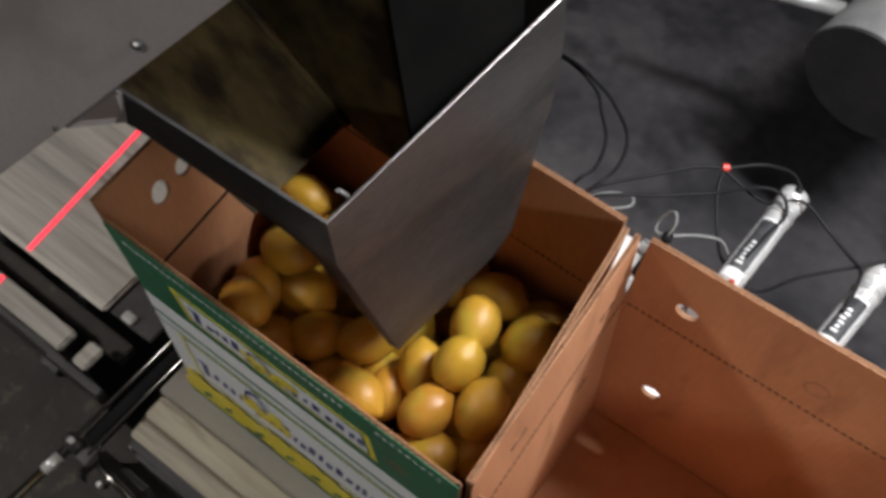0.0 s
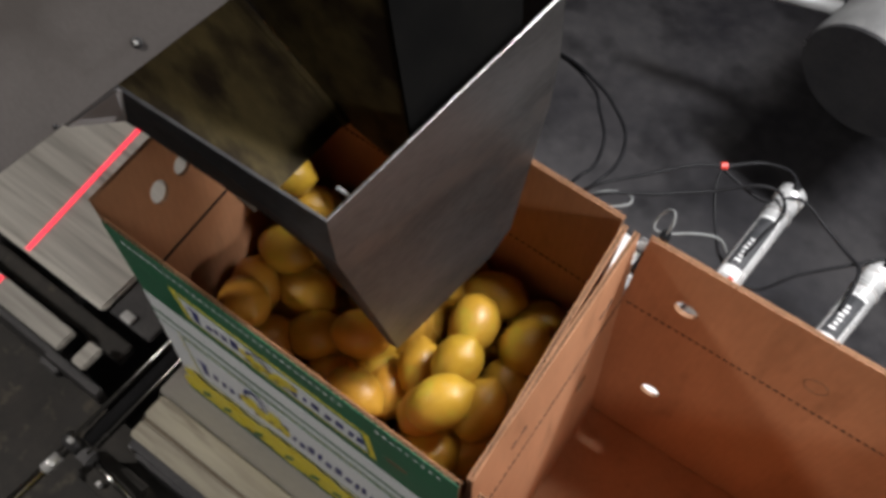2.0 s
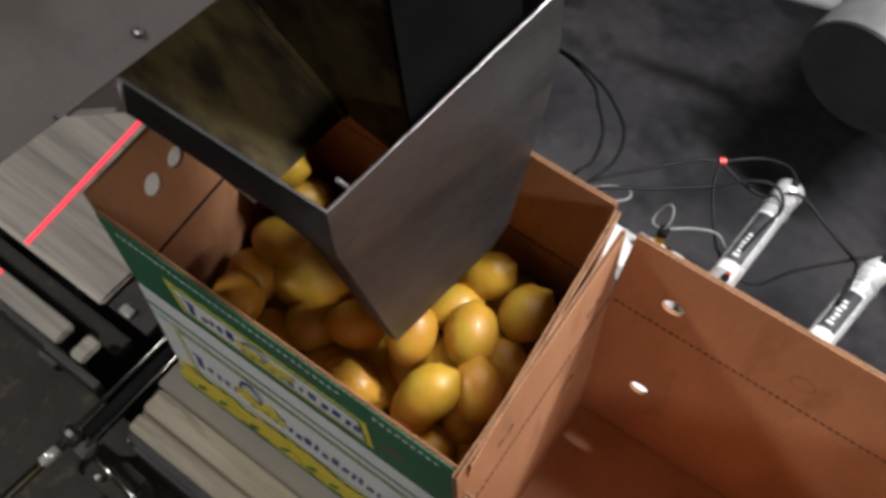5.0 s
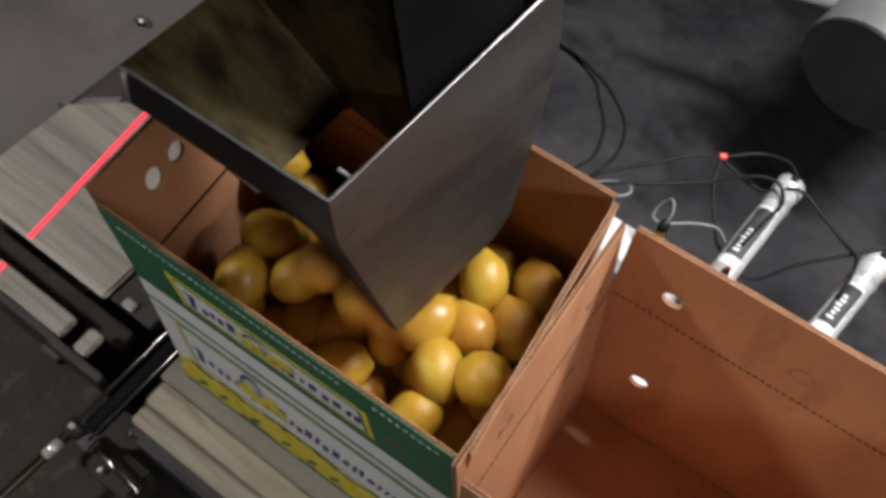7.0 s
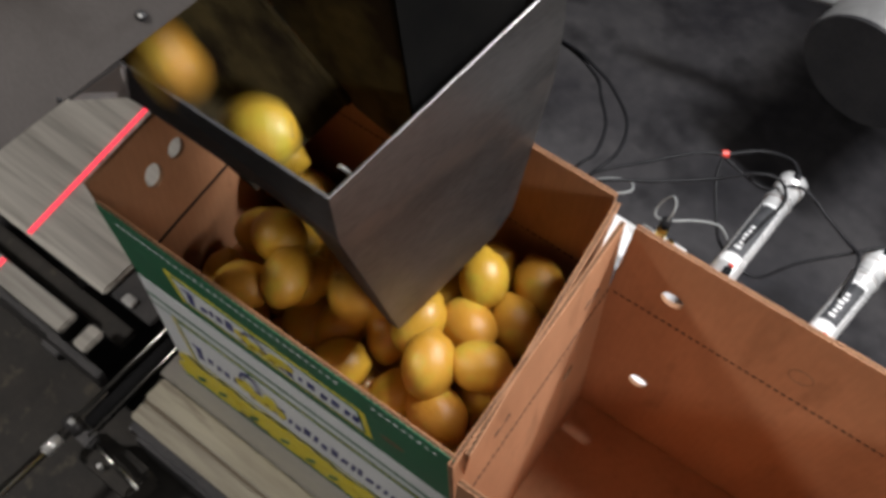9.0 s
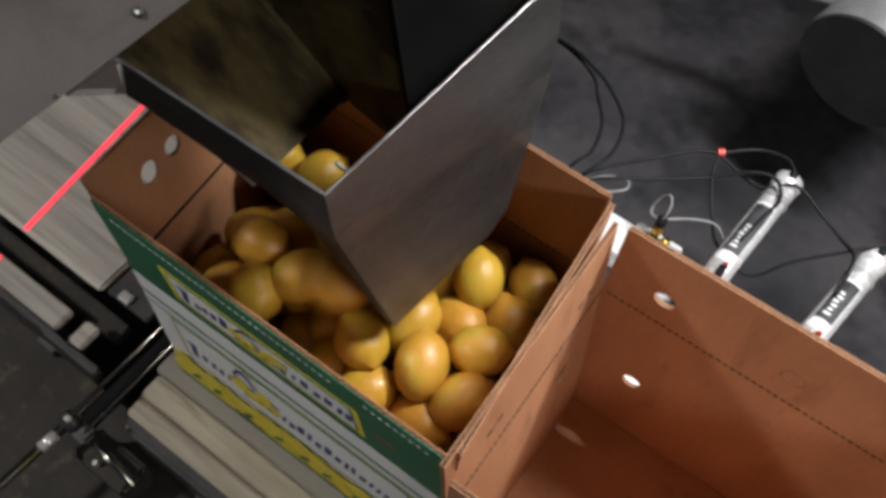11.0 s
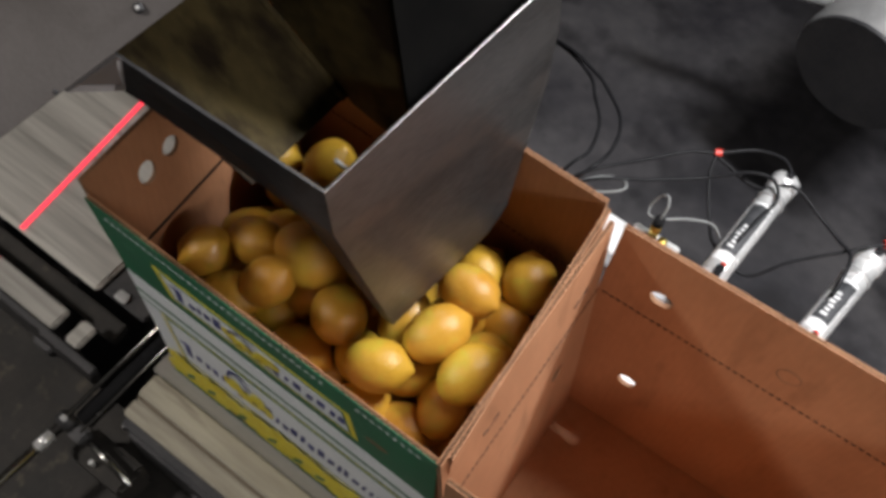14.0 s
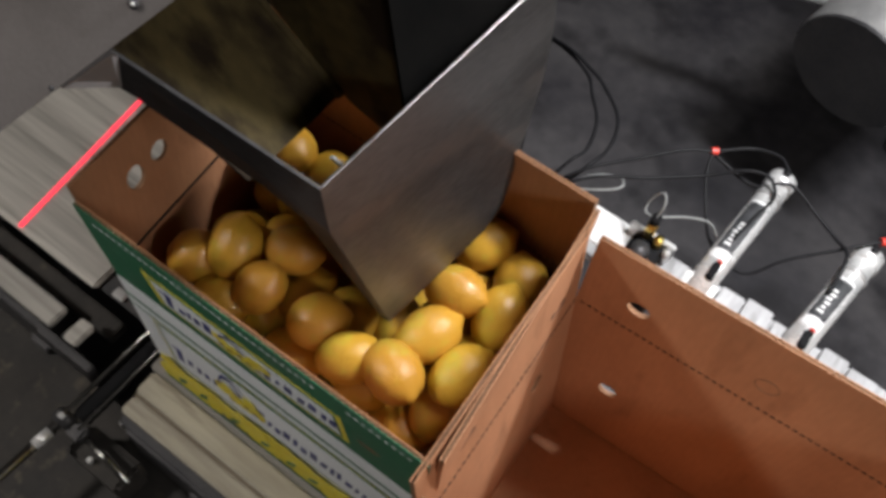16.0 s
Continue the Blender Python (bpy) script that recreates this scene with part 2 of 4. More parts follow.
def sheet_bm(outline, thickness, holes=(), m=None, bm=None):
    """A flat plate: a 2D outline with 2D hole loops, given thickness along +z, then placed by m."""
    own = bmesh.new()
    loops = []
    for loop in (outline, *holes):
        vs = [own.verts.new((x, y, 0)) for x, y in loop]
        loops.append(vs)
        for i, v in enumerate(vs):
            own.edges.new((v, vs[(i + 1) % len(vs)]))
    bmesh.ops.triangle_fill(own, use_beauty=True, use_dissolve=False, edges=own.edges[:])
    low = own.faces[:]
    top = {}
    for vs in loops:
        for v in vs:
            top[v] = own.verts.new((v.co.x, v.co.y, thickness))
    for f in low:
        own.faces.new([top[v] for v in reversed(f.verts)])
    for vs in loops:
        for i, v in enumerate(vs):
            w = vs[(i + 1) % len(vs)]
            own.faces.new((v, w, top[w], top[v]))
    if m is not None:
        bmesh.ops.transform(own, matrix=m, verts=own.verts)
    return merge(bm, own)


OPEN_SIDE = Vector((0.5, -0.2, 1.2))  # plates are thickened away from the open working side


def plate3d_bm(points, thickness, bm=None):
    """A plate through coplanar 3D points, thickened away from the open side."""
    own = bmesh.new()
    ps = [Vector(p) for p in points]
    nrm = Vector((0, 0, 0))
    for i in range(1, len(ps) - 1):
        nrm += (ps[i] - ps[0]).cross(ps[i + 1] - ps[0])
    nrm.normalize()
    if nrm.dot(OPEN_SIDE - ps[0]) < 0:
        nrm = -nrm
    a = [own.verts.new(p) for p in ps]
    c = [own.verts.new(p - nrm * thickness) for p in ps]
    own.faces.new(a)
    own.faces.new(list(reversed(c)))
    for i in range(len(a)):
        j = (i + 1) % len(a)
        own.faces.new((a[j], a[i], c[i], c[j]))
    return merge(bm, own)


def oval(x, y, rx, ry, n=20):
    return [(x + rx * math.cos(2 * math.pi * i / n), y + ry * math.sin(2 * math.pi * i / n)) for i in range(n)]


def cable(name, points, radius, mat, parent=None, label="", category="cable", group=""):
    """A hose through points as a smooth tube mesh."""
    ps = [Vector(p) for p in points]
    line = []
    for i in range(len(ps) - 1):
        p0, p1, p2, p3 = ps[max(i - 1, 0)], ps[i], ps[i + 1], ps[min(i + 2, len(ps) - 1)]
        for k in range(6):
            t = k / 6
            line.append(0.5 * (2 * p1 + (p2 - p0) * t + (2 * p0 - 5 * p1 + 4 * p2 - p3) * t * t + (3 * p1 - p0 - 3 * p2 + p3) * t ** 3))
    line.append(ps[-1])
    bm = bmesh.new()
    rings = []
    for i, p in enumerate(line):
        d = (line[min(i + 1, len(line) - 1)] - line[max(i - 1, 0)]).normalized()
        q = d.to_track_quat("Z", "Y")
        rings.append([bm.verts.new(p + q @ Vector((radius * math.cos(a * math.pi / 4), radius * math.sin(a * math.pi / 4), 0))) for a in range(8)])
    for r, s in zip(rings, rings[1:]):
        for k in range(8):
            bm.faces.new((r[k], r[(k + 1) % 8], s[(k + 1) % 8], s[k]))
    bm.faces.new(rings[0])
    bm.faces.new(list(reversed(rings[-1])))
    ob = part(name, bm, mat, parent, smooth=True)
    if parent is None:
        tagged(ob, label, category, group)
    return ob


# ---- the hall ----
FLOOR = -0.72
floor = part("floor", box_bm((9, 9, 0.1), (0, 1, FLOOR - 0.05)), "floor")
tagged(floor, "dark stained concrete floor of the packing hall", "floor", kind="structure")
for nm, size, at in (("wall_north", (9.2, 0.1, 3.8), (0, 5.55, FLOOR + 1.9)), ("wall_south", (9.2, 0.1, 3.8), (0, -3.55, FLOOR + 1.9)),
                     ("wall_east", (0.1, 9, 3.8), (4.55, 1, FLOOR + 1.9)), ("wall_west", (0.1, 9, 3.8), (-4.55, 1, FLOOR + 1.9))):
    tagged(part(nm, box_bm(size, at), "wall"), "plain grey painted hall wall", "wall", kind="structure")
tagged(part("ceiling", box_bm((9.2, 9.2, 0.1), (0, 1, FLOOR + 3.85)), "wall"), "plain grey hall ceiling", "ceiling", kind="structure")


# ---- conveyor ----
def conveyor():
    c = empty("conveyor", "grey belt conveyor with pale guide rail beneath the cartons", "conveyor")
    part("belt", box_bm((1.5, 0.36, 0.012), (0.715, 0.14, -0.0065), 0.003), "belt", c, "matte grey conveyor belt")
    part("guide_rail", box_bm((1.5, 0.036, 0.022), (0.727, -0.060, -0.006), 0.003), "rail", c, "pale worn plastic guide rail")
    part("guide_rail", box_bm((1.5, 0.026, 0.016), (0.727, -0.0955, -0.012), 0.003), "rail", c, "tan worn plastic guide rail")
    part("rail_groove", box_bm((1.5, 0.004, 0.012), (0.727, -0.0803, -0.012), 0.0005), "groove", c, "dark groove between the rails")
    part("far_guide", box_bm((1.45, 0.075, 0.012), (0.74, 0.385, 0.0), 0.003), "label_white", c, "white plastic guide strip on the far side")
    part("rail_channel", box_bm((1.5, 0.078, 0.02), (0.727, -0.080, -0.036), 0.003), "dark_steel", c, "dark steel channel")
    part("side_frame", box_bm((1.5, 0.012, 0.12), (0.74, -0.118, -0.10), 0.002), "dark_steel", c, "dark steel side frame")
    part("side_frame", box_bm((1.5, 0.012, 0.16), (0.74, 0.335, -0.10), 0.002), "dark_steel", c, "dark steel side frame")
    for x in (0.12, 1.35):
        for y in (-0.11, 0.325):
            part("leg", box_bm((0.04, 0.04, 0.62), (x, y, FLOOR + 0.31), 0.003), "dark_steel", c)
    for x in (0.3, 0.6, 0.9):
        part("cross_member", box_bm((0.04, 0.45, 0.03), (x, 0.11, -0.09), 0.003), "dark_steel", c)
    return c


def feed_conveyor():
    c = empty("feed_conveyor", "pale streaked slider bed conveyor crossed by a laser line", "conveyor")
    part("slider_bed", box_bm((1.035, 0.375, 0.012), (-0.7025, 0.185, -0.006), 0.004), "slider", c, "pale streaked steel slider bed")
    part("side_strip", box_bm((1.045, 0.034, 0.014), (-0.7125, -0.066, -0.007), 0.003), "slider", c, "pale streaked steel strip")
    part("strip_end", box_bm((0.026, 0.038, 0.012), (-0.152, -0.064, -0.007), 0.003), "slider", c, "short pale end piece of the strip")
    # dark plates added where bed and strip turn dark before the roller
    part("end_plate", box_bm((0.082, 0.37, 0.008), (-0.142, 0.190, -0.014), 0.002), "dark_steel", c, "dark plate past the bed end")
    part("end_plate", box_bm((0.105, 0.012, 0.030), (-0.150, -0.092, -0.020), 0.002), "dark_steel", c, "dark plate past the bed end")
    # pale block added for a small spot past the bed end
    part("end_tab", box_bm((0.022, 0.016, 0.006), (-0.150, 0.014, -0.006), 0.002), "alu", c, "small pale block")
    # dark strip laid in the gap in place of its shade
    part("gap_channel", box_bm((1.1, 0.03, 0.02), (-0.68, -0.024, -0.05), 0.002), "grime", c)
    part("side_frame", box_bm((1.1, 0.01, 0.11), (-0.69, -0.088, -0.075), 0.002), "dark_steel", c)
    part("side_frame", box_bm((1.1, 0.01, 0.11), (-0.69, 0.378, -0.075), 0.002), "dark_steel", c)
    for x in (-0.25, -1.1):
        for y in (-0.08, 0.37):
            part("leg", box_bm((0.04, 0.04, 0.6), (x, y, FLOOR + 0.3), 0.003), "dark_steel", c)
    for x in (-0.3, -0.6, -0.9):
        part("cross_member", box_bm((0.04, 0.46, 0.03), (x, 0.145, -0.1), 0.003), "dark_steel", c)
    return c


conveyor()
feed_conveyor()


def laser_line():
    bm = bmesh.new()
    for a, b in (((-0.385, 0.325), (-0.3455, 0.0)), ((-0.340, -0.051), (-0.336, -0.081))):
        a, b = Vector((*a, 0.0012)), Vector((*b, 0.0012))
        side = (b - a).normalized().cross(Vector((0, 0, 1))) * 0.0044
        own = bmesh.new()
        own.faces.new([own.verts.new(p) for p in (a - side, a + side, b + side, b - side)])
        merge(bm, own)
    ob = part("laser_line", bm, "laser")
    tagged(ob, "thin glowing red laser line across the slider bed", "laser line")


laser_line()


def drive_roller():
    r = empty("drive_roller", "dark roller with polished shaft and clamp between two conveyor beds", "roller")
    part("roller", rod_bm((-0.057, 0.36, -0.030), (-0.0655, -0.150, -0.030), 0.0145, 24, bevel=0.003), "black", r, "black roller", True)
    part("tie_bar", rod_bm((-0.071, 0.36, -0.012), (-0.081, -0.162, -0.012), 0.0036, 12), "shaft", r, "thin polished tie bar", True)
    part("tie_bar", rod_bm((-0.043, 0.36, -0.016), (-0.050, -0.162, -0.016), 0.0026, 12), "shaft", r, "thin polished tie bar", True)
    part("nut", rod_bm((-0.081, -0.158, -0.012), (-0.0812, -0.166, -0.012), 0.0052, 6, bevel=0.0008), "chrome", r, "bright nut")
    part("collar", rod_bm((-0.083, -0.150, -0.030), (-0.084, -0.172, -0.030), 0.016, 20, bevel=0.003), "dark_steel", r, "", True)
    part("shaft", rod_bm((-0.084, -0.165, -0.030), (-0.103, -0.50, -0.030), 0.0068, 20, bevel=0.002), "shaft", r, "polished steel shaft", True)
    # brighter ring added where the shaft catches a highlight
    part("shaft_sleeve", rod_bm((-0.0855, -0.185, -0.030), (-0.087, -0.212, -0.030), 0.0082, 20, bevel=0.001), "chrome", r, "bright ring for the shaft's highlight", True)
    part("clamp_arm", rod_bm((-0.066, -0.160, -0.045), (0.045, -0.171, -0.045), 0.0048, 12, bevel=0.001), "shaft", r, "grey clamp arm", True)
    part("clamp_block", box_bm((0.03, 0.022, 0.022), (-0.060, -0.163, -0.040), 0.004), "dark_steel", r, "grey clamp block")
    for x, y in ((-0.027, -0.180), (0.031, -0.119), (-0.030, -0.115)):
        part("bolt", rod_bm((x, y, -0.072), (x, y, -0.058), 0.0042, 6, bevel=0.0008), "alu", r)
    part("bearing_block", box_bm((0.10, 0.05, 0.07), (-0.02, -0.165, -0.105), 0.006), "grime", r, "black bearing block")
    # added sheet, coloured as the machine's shadow below the shaft
    part("support_plate", box_bm((1.3, 0.50, 0.01), (-0.35, -0.34, -0.145), 0.002), "grime", r, "black sheet added for the shade under the shaft")
    part("support_post", box_bm((0.05, 0.05, 0.575), (-0.02, -0.2, FLOOR + 0.2875), 0.003), "dark_steel", r)


drive_roller()


# ---- cartons ----
L, W, BODY, FLAP = 0.43, 0.302, 0.303, 0.144
LINER, BOARD = 0.0009, 0.0052


def board_panel(name, width, height, origin, along, up, parent, holes=(), outer="kraft", rim=True, label=""):
    """A corrugated panel: two liners, with the fluted core showing along its upper rim.
    origin: lower corner of the inner face; along and up: its directions; the board's thickness goes outward."""
    along, up = Vector(along).normalized(), Vector(up).normalized()
    out = along.cross(up).normalized()
    m = Matrix((along, up, out)).transposed().to_4x4()
    m.translation = Vector(origin)
    rect = [(0, 0), (width, 0), (width, height), (0, height)]
    bm = sheet_bm(rect, LINER, holes, m)
    inner = part(name, bm, "kraft", parent, label)
    m2 = m @ pose(0, 0, BOARD - LINER)
    part("outer_liner", sheet_bm(rect, LINER, holes, m2), outer, inner)
    core = bmesh.new()
    top, low = height - 0.0005, (height - 0.02 if rim else 0.0)
    pitch, web = 0.0072, 0.0014
    n = int(width / pitch)
    for i in range(2 * n):
        # one web of the zigzag core, seen end-on along the rim, with open gaps on both sides
        x0, x1 = i * pitch / 2, (i + 1) * pitch / 2
        w0, w1 = (LINER, BOARD - LINER) if i % 2 == 0 else (BOARD - LINER, LINER)
        ring = [(x0, w0), (x0 + web, w0), (x1 + web, w1), (x1, w1)]
        lo = [core.verts.new(m @ Vector((u, low, w))) for u, w in ring]
        hi = [core.verts.new(m @ Vector((u, top, w))) for u, w in ring]
        core.faces.new(hi)
        for k in range(4):
            core.faces.new((lo[k], lo[(k + 1) % 4], hi[(k + 1) % 4], hi[k]))
    if rim:
        # dark strip set below the rim stands for shade between the flutes
        gaps = bmesh.new()
        gaps.faces.new([gaps.verts.new(m @ Vector(p)) for p in ((0, top - 0.003, LINER), (width, top - 0.003, LINER), (width, top - 0.003, BOARD - LINER), (0, top - 0.003, BOARD - LINER))])
        part("inner_medium", gaps, "cut", inner)
        tagged(part("fluted_core", core, "kraft_edge", inner), kind="stuff")
    else:
        core.free()
    for x in (0.0, width):
        end = bmesh.new()
        end.faces.new([end.verts.new(m @ Vector(p)) for p in ((x, 0, LINER), (x, height - 0.001, LINER), (x, height - 0.001, BOARD - LINER), (x, 0, BOARD - LINER))])
        part("cut_edge", end, "kraft_edge", inner)
    for hole in holes:
        ring = bmesh.new()
        vs = [[ring.verts.new(m @ Vector((x, y, z))) for x, y in hole] for z in (LINER, BOARD - LINER)]
        for i in range(len(hole)):
            j = (i + 1) % len(hole)
            ring.faces.new((vs[0][i], vs[0][j], vs[1][j], vs[1][i]))
        part("hole_edge", ring, "kraft_edge", inner)
    return inner, m


def perforation(width, origin, along, up, parent, inward, half=0.0009):
    """The row of small cuts along a fold."""
    along, up, inward = Vector(along).normalized(), Vector(up).normalized(), Vector(inward).normalized()
    bm = bmesh.new()
    step = 0.0085
    for i in range(int(width / step)):
        a = Vector(origin) + along * (i * step + 0.002) + inward * 0.0011
        b = a + along * 0.0052
        own = bmesh.new()
        vs = [own.verts.new(p) for p in (a - up * half, b - up * half, b + up * half, a + up * half)]
        ws = [own.verts.new(v.co - inward * 0.001) for v in vs]
        own.faces.new(vs)
        for k in range(4):
            own.faces.new((vs[k], vs[(k + 1) % 4], ws[(k + 1) % 4], ws[k]))
        merge(bm, own)
    return part("fold_perforation", bm, "cut", parent)


def tab_cut(m, x, y, parent):
    """A small half-cut tab: a long slit with two ends and a broken inner slit."""
    bm = bmesh.new()
    for sx, sy, cx, cy in ((0.026, 0.0013, 0, 0), (0.0013, 0.0065, -0.013, 0.003), (0.0013, 0.0065, 0.013, 0.003), (0.009, 0.0012, -0.008, 0.0065), (0.006, 0.0012, 0.009, 0.0065)):
        box_bm((sx, sy, 0.0008), (x + cx, y + cy, -0.0002), bm=bm)
    bmesh.ops.transform(bm, matrix=m, verts=bm.verts)
    return part("tab_cut", bm, "cut", parent)


def carton(name, label, rack=0.0, body=BODY, flap=FLAP, lean=(0.04, 0.18, 0.02, 0.03), front="green", tuck=0.0):
    """An open-topped carton with its four flaps upright. lean: front, left end, right end, back, in radians outward. tuck: how far the foot of the left end is pushed in."""
    c = empty(name, label, "carton", "cartons on the conveyor")
    ex = Vector((rack, 1, 0)).normalized()
    wl = W * math.hypot(1, rack)
    o = lambda x, y, z: Vector((x + rack * y, y, z))
    lf, ll, lr, lb = lean
    hole = lambda x, y, rx=0.0125, ry=0.0125: oval(x, y, rx, ry)
    part("bottom", box_bm((L - 0.002, W - 0.002, 0.008), (L / 2 + rack * W / 2, W / 2, 0.005)), "kraft", c)
    part("bottom_flap", box_bm((L - 0.02, W / 2 - 0.006, 0.004), (L / 2 + rack * W / 2, W / 4, 0.0115)), "kraft", c)
    # front (y = 0), inner face towards +y
    board_panel("front_wall", L, body, o(0, 0, 0), (1, 0, 0), (0, 0, 1), c, [hole(0.09, 0.16), hole(0.34, 0.16)] if front == "kraft" else (), front, False)
    f, fm = board_panel("front_flap", L, flap, o(0, 0, body), (1, 0, 0), (0, -math.sin(lf), math.cos(lf)), c, (), front)
    # back
    board_panel("back_wall", L, body, o(L, W, 0), (-1, 0, 0), (0, 0, 1), c, [hole(L - 0.080, body - 0.165), hole(0.080, body - 0.165)], "kraft", False)
    b, bmx = board_panel("back_flap", L, flap, o(L, W, body), (-1, 0, 0), (0, math.sin(lb), math.cos(lb)), c, [hole(L - 0.066, 0.047, 0.0135, 0.0115)] if front == "kraft" else ())
    perforation(L, o(L, W, body), (-1, 0, 0), (0, 0, 1), b, (0, -1, 0))
    if front == "kraft":
        part("pressed_ring", sheet_bm(oval(L - 0.213, 0.048, 0.0135, 0.0125), 0.0006, [oval(L - 0.213, 0.048, 0.0122, 0.0112)], bmx @ pose(0, 0, -0.0005)), "kraft_edge", b, "faint pressed ring")
    # left end (x = 0)
    board_panel("end_wall", wl, math.hypot(body, tuck), o(tuck, W, 0), -ex, (-tuck, 0, body), c, [hole(0.07, body - 0.1)], "kraft", False)
    e, em = board_panel("end_flap", wl, flap, o(0, W, body), -ex, (-math.sin(ll), 0, math.cos(ll)), c, [hole(wl - 0.069, 0.081, 0.0125, 0.0165), hole(wl - 0.108, 0.085, 0.012, 0.0135)] if front == "green" else ())
    if front == "green":
        part("fold_gap", box_bm((0.0012, W - 0.006, 0.0042), o(0.0006, W / 2, body), turn=pose(0, 0, 0, 0, 0, math.degrees(-rack))), "black", e, "dark open slit along the fold")
    else:
        perforation(wl, o(0, W, body), -ex, (0, 0, 1), e, (1, 0, 0), 0.0016)
        tab_cut(em, wl - 0.082, 0.052, e)
        tab_cut(em, 0.048, 0.044, e)
    # right end
    board_panel("end_wall", wl, body, o(L, 0, 0), ex, (0, 0, 1), c, [hole(0.07, body - 0.1)], "kraft", False)
    r, rm = board_panel("end_flap", wl, flap, o(L, 0, body), ex, (math.sin(lr), 0, math.cos(lr)), c)
    perforation(wl, o(L, 0, body), ex, (0, 0, 1), r, (-1, 0, 0))
    return c, fm, e


def print_on(c, fm):
    """The printed artwork of the front: bands, banners, plain bars for lettering, and fruit shapes."""
    wm = Matrix(((1, 0, 0, 0), (0, 0, -1, 0), (0, 1, 0, 0), (0, 0, 0, 1)))
    face_wall, face_flap = wm @ pose(0, 0, BOARD), fm @ pose(0, 0, BOARD)

    def shape(name, m, loop, mat, level, label=""):
        return part(name, sheet_bm(loop, 0.00025, (), m @ pose(0, 0, 0.0003 * level)), mat, c, label)

    rect = lambda x0, y0, x1, y1: [(x0, y0), (x1, y0), (x1, y1), (x0, y1)]
    rng = random.Random(5)
    # flap: thin dotted bars near the rim, banner with yellow border
    for i in range(46):
        x = 0.02 + i * 0.0086
        if 0.30 < x < 0.335:
            continue
        shape("print_bar", face_flap, rect(x, 0.122, x + 0.0045, 0.1255), "white_print", 0)
    def banner(m, x0, y0, x1, y1, skew, deep):
        shape("banner_border", m, [(x0, y1), (x0 + skew, y0), (x1 + skew, y0), (x1, y1)], "yellow_print", 0)
        d = 0.0075
        shape("banner_line", m, [(x0 + d, y1 - d * .7), (x0 + skew + d, y0 + d * .7), (x1 + skew - d, y0 + d * .7), (x1 - d, y1 - d * .7)], "green", 1)
        d = 0.0105
        shape("banner", m, [(x0 + d, y1 - d), (x0 + skew + d, y0 + d), (x1 + skew - d, y0 + d), (x1 - d, y1 - d)], "white_print", 2)
        h = (y1 - y0)
        # lettering as plain bars
        for start, end, top in ((x0 + 0.022, x0 + 0.088, 0.80), (x0 + 0.155, x1 - 0.012, 0.66)):
            x, first = start, True
            while x < end:
                w = rng.uniform(0.005, 0.0105)
                hi = 0.034 * (0.8 + deep) if first else rng.choice((0.014, 0.018, 0.020, 0.028))
                lo = 0.34 * h - (0.008 if first else rng.uniform(-0.002, 0.003))
                lean = rng.uniform(0.002, 0.005)
                shape("lettering_bar", m, [(x, y0 + lo), (x + w, y0 + lo), (x + w + lean, y0 + lo + hi), (x + lean, y0 + lo + hi)], "blue_print", 3)
                if first:
                    shape("lettering_bar", m, rect(x - 0.002, y0 + lo + hi * 0.86, x + 0.014, y0 + lo + hi), "blue_print", 4)
                x += w + (0.008 if first else rng.uniform(0.004, 0.0065))
                first = False
        # fruit picture in the middle
        for k in range(7):
            cx, cy = x0 + 0.10 + 0.0095 * k, y0 + h * (0.32 + 0.3 * rng.random())
            shape("fruit_shape", m, oval(cx, cy, 0.011, 0.008 + 0.15 * deep * h, 14), "yellow_print", 5 + k % 3)
        for k in range(5):
            shape("shade_shape", m, oval(x0 + 0.10 + 0.013 * k, y0 + h * (0.25 + 0.4 * rng.random()), 0.0045, 0.003, 10), "brown_print", 9)
        arc = [(x0 + 0.118 + 0.018 * math.cos(a), y0 + h * 0.55 + 0.4 * h * math.sin(a)) for a in [0.2 + 0.25 * i for i in range(11)]]
        arc += [(x0 + 0.118 + 0.0145 * math.cos(a), y0 + h * 0.55 + 0.33 * h * math.sin(a)) for a in reversed([0.2 + 0.25 * i for i in range(11)])]
        shape("lettering_bar", m, arc, "blue_print", 10)

    banner(face_flap, 0.070, 0.012, 0.328, 0.086, 0.006, 0.3)
    shape("brown_mark", face_flap, oval(0.36, 0.052, 0.014, 0.006), "brown_print", 0)
    # wall: white field, green line, white stripe, large banner, fruit along the foot
    shape("white_stripe", face_wall, rect(0.0, BODY - 0.050, L, BODY - 0.010), "white_print", 0)
    shape("green_line", face_wall, rect(0.0, BODY - 0.060, L, BODY - 0.051), "green", 0)
    shape("white_field", face_wall, rect(0.0, 0.004, L, BODY - 0.061), "white_print", 0)
    shape("green_line", face_wall, rect(0.0, BODY - 0.080, L, BODY - 0.076), "green", 1)
    banner(face_wall, 0.030, 0.085, 0.40, 0.222, 0.004, 0.5)
    for i in range(34):
        x = 0.014 + (i % 17) * 0.0252 + (0.012 if i > 16 else 0) + rng.uniform(-0.004, 0.004)
        y = (0.028 if i < 17 else 0.066) + rng.uniform(-0.006, 0.008)
        shape("fruit_shape", face_wall, oval(min(x, L - 0.019), y, 0.0185, 0.0245 + rng.uniform(-0.004, 0.005), 14), "yellow_print", 12 + i % 4)
    for i in range(9):
        x = 0.03 + i * 0.046 + rng.uniform(-0.01, 0.01)
        shape("leaf_shape", face_wall, [(x, 0.02), (x + 0.016, 0.034), (x + 0.02, 0.052), (x + 0.004, 0.038)], "green", 17)
    shape("green_line", face_wall, rect(0.0, 0.002, L, 0.009), "green", 18)


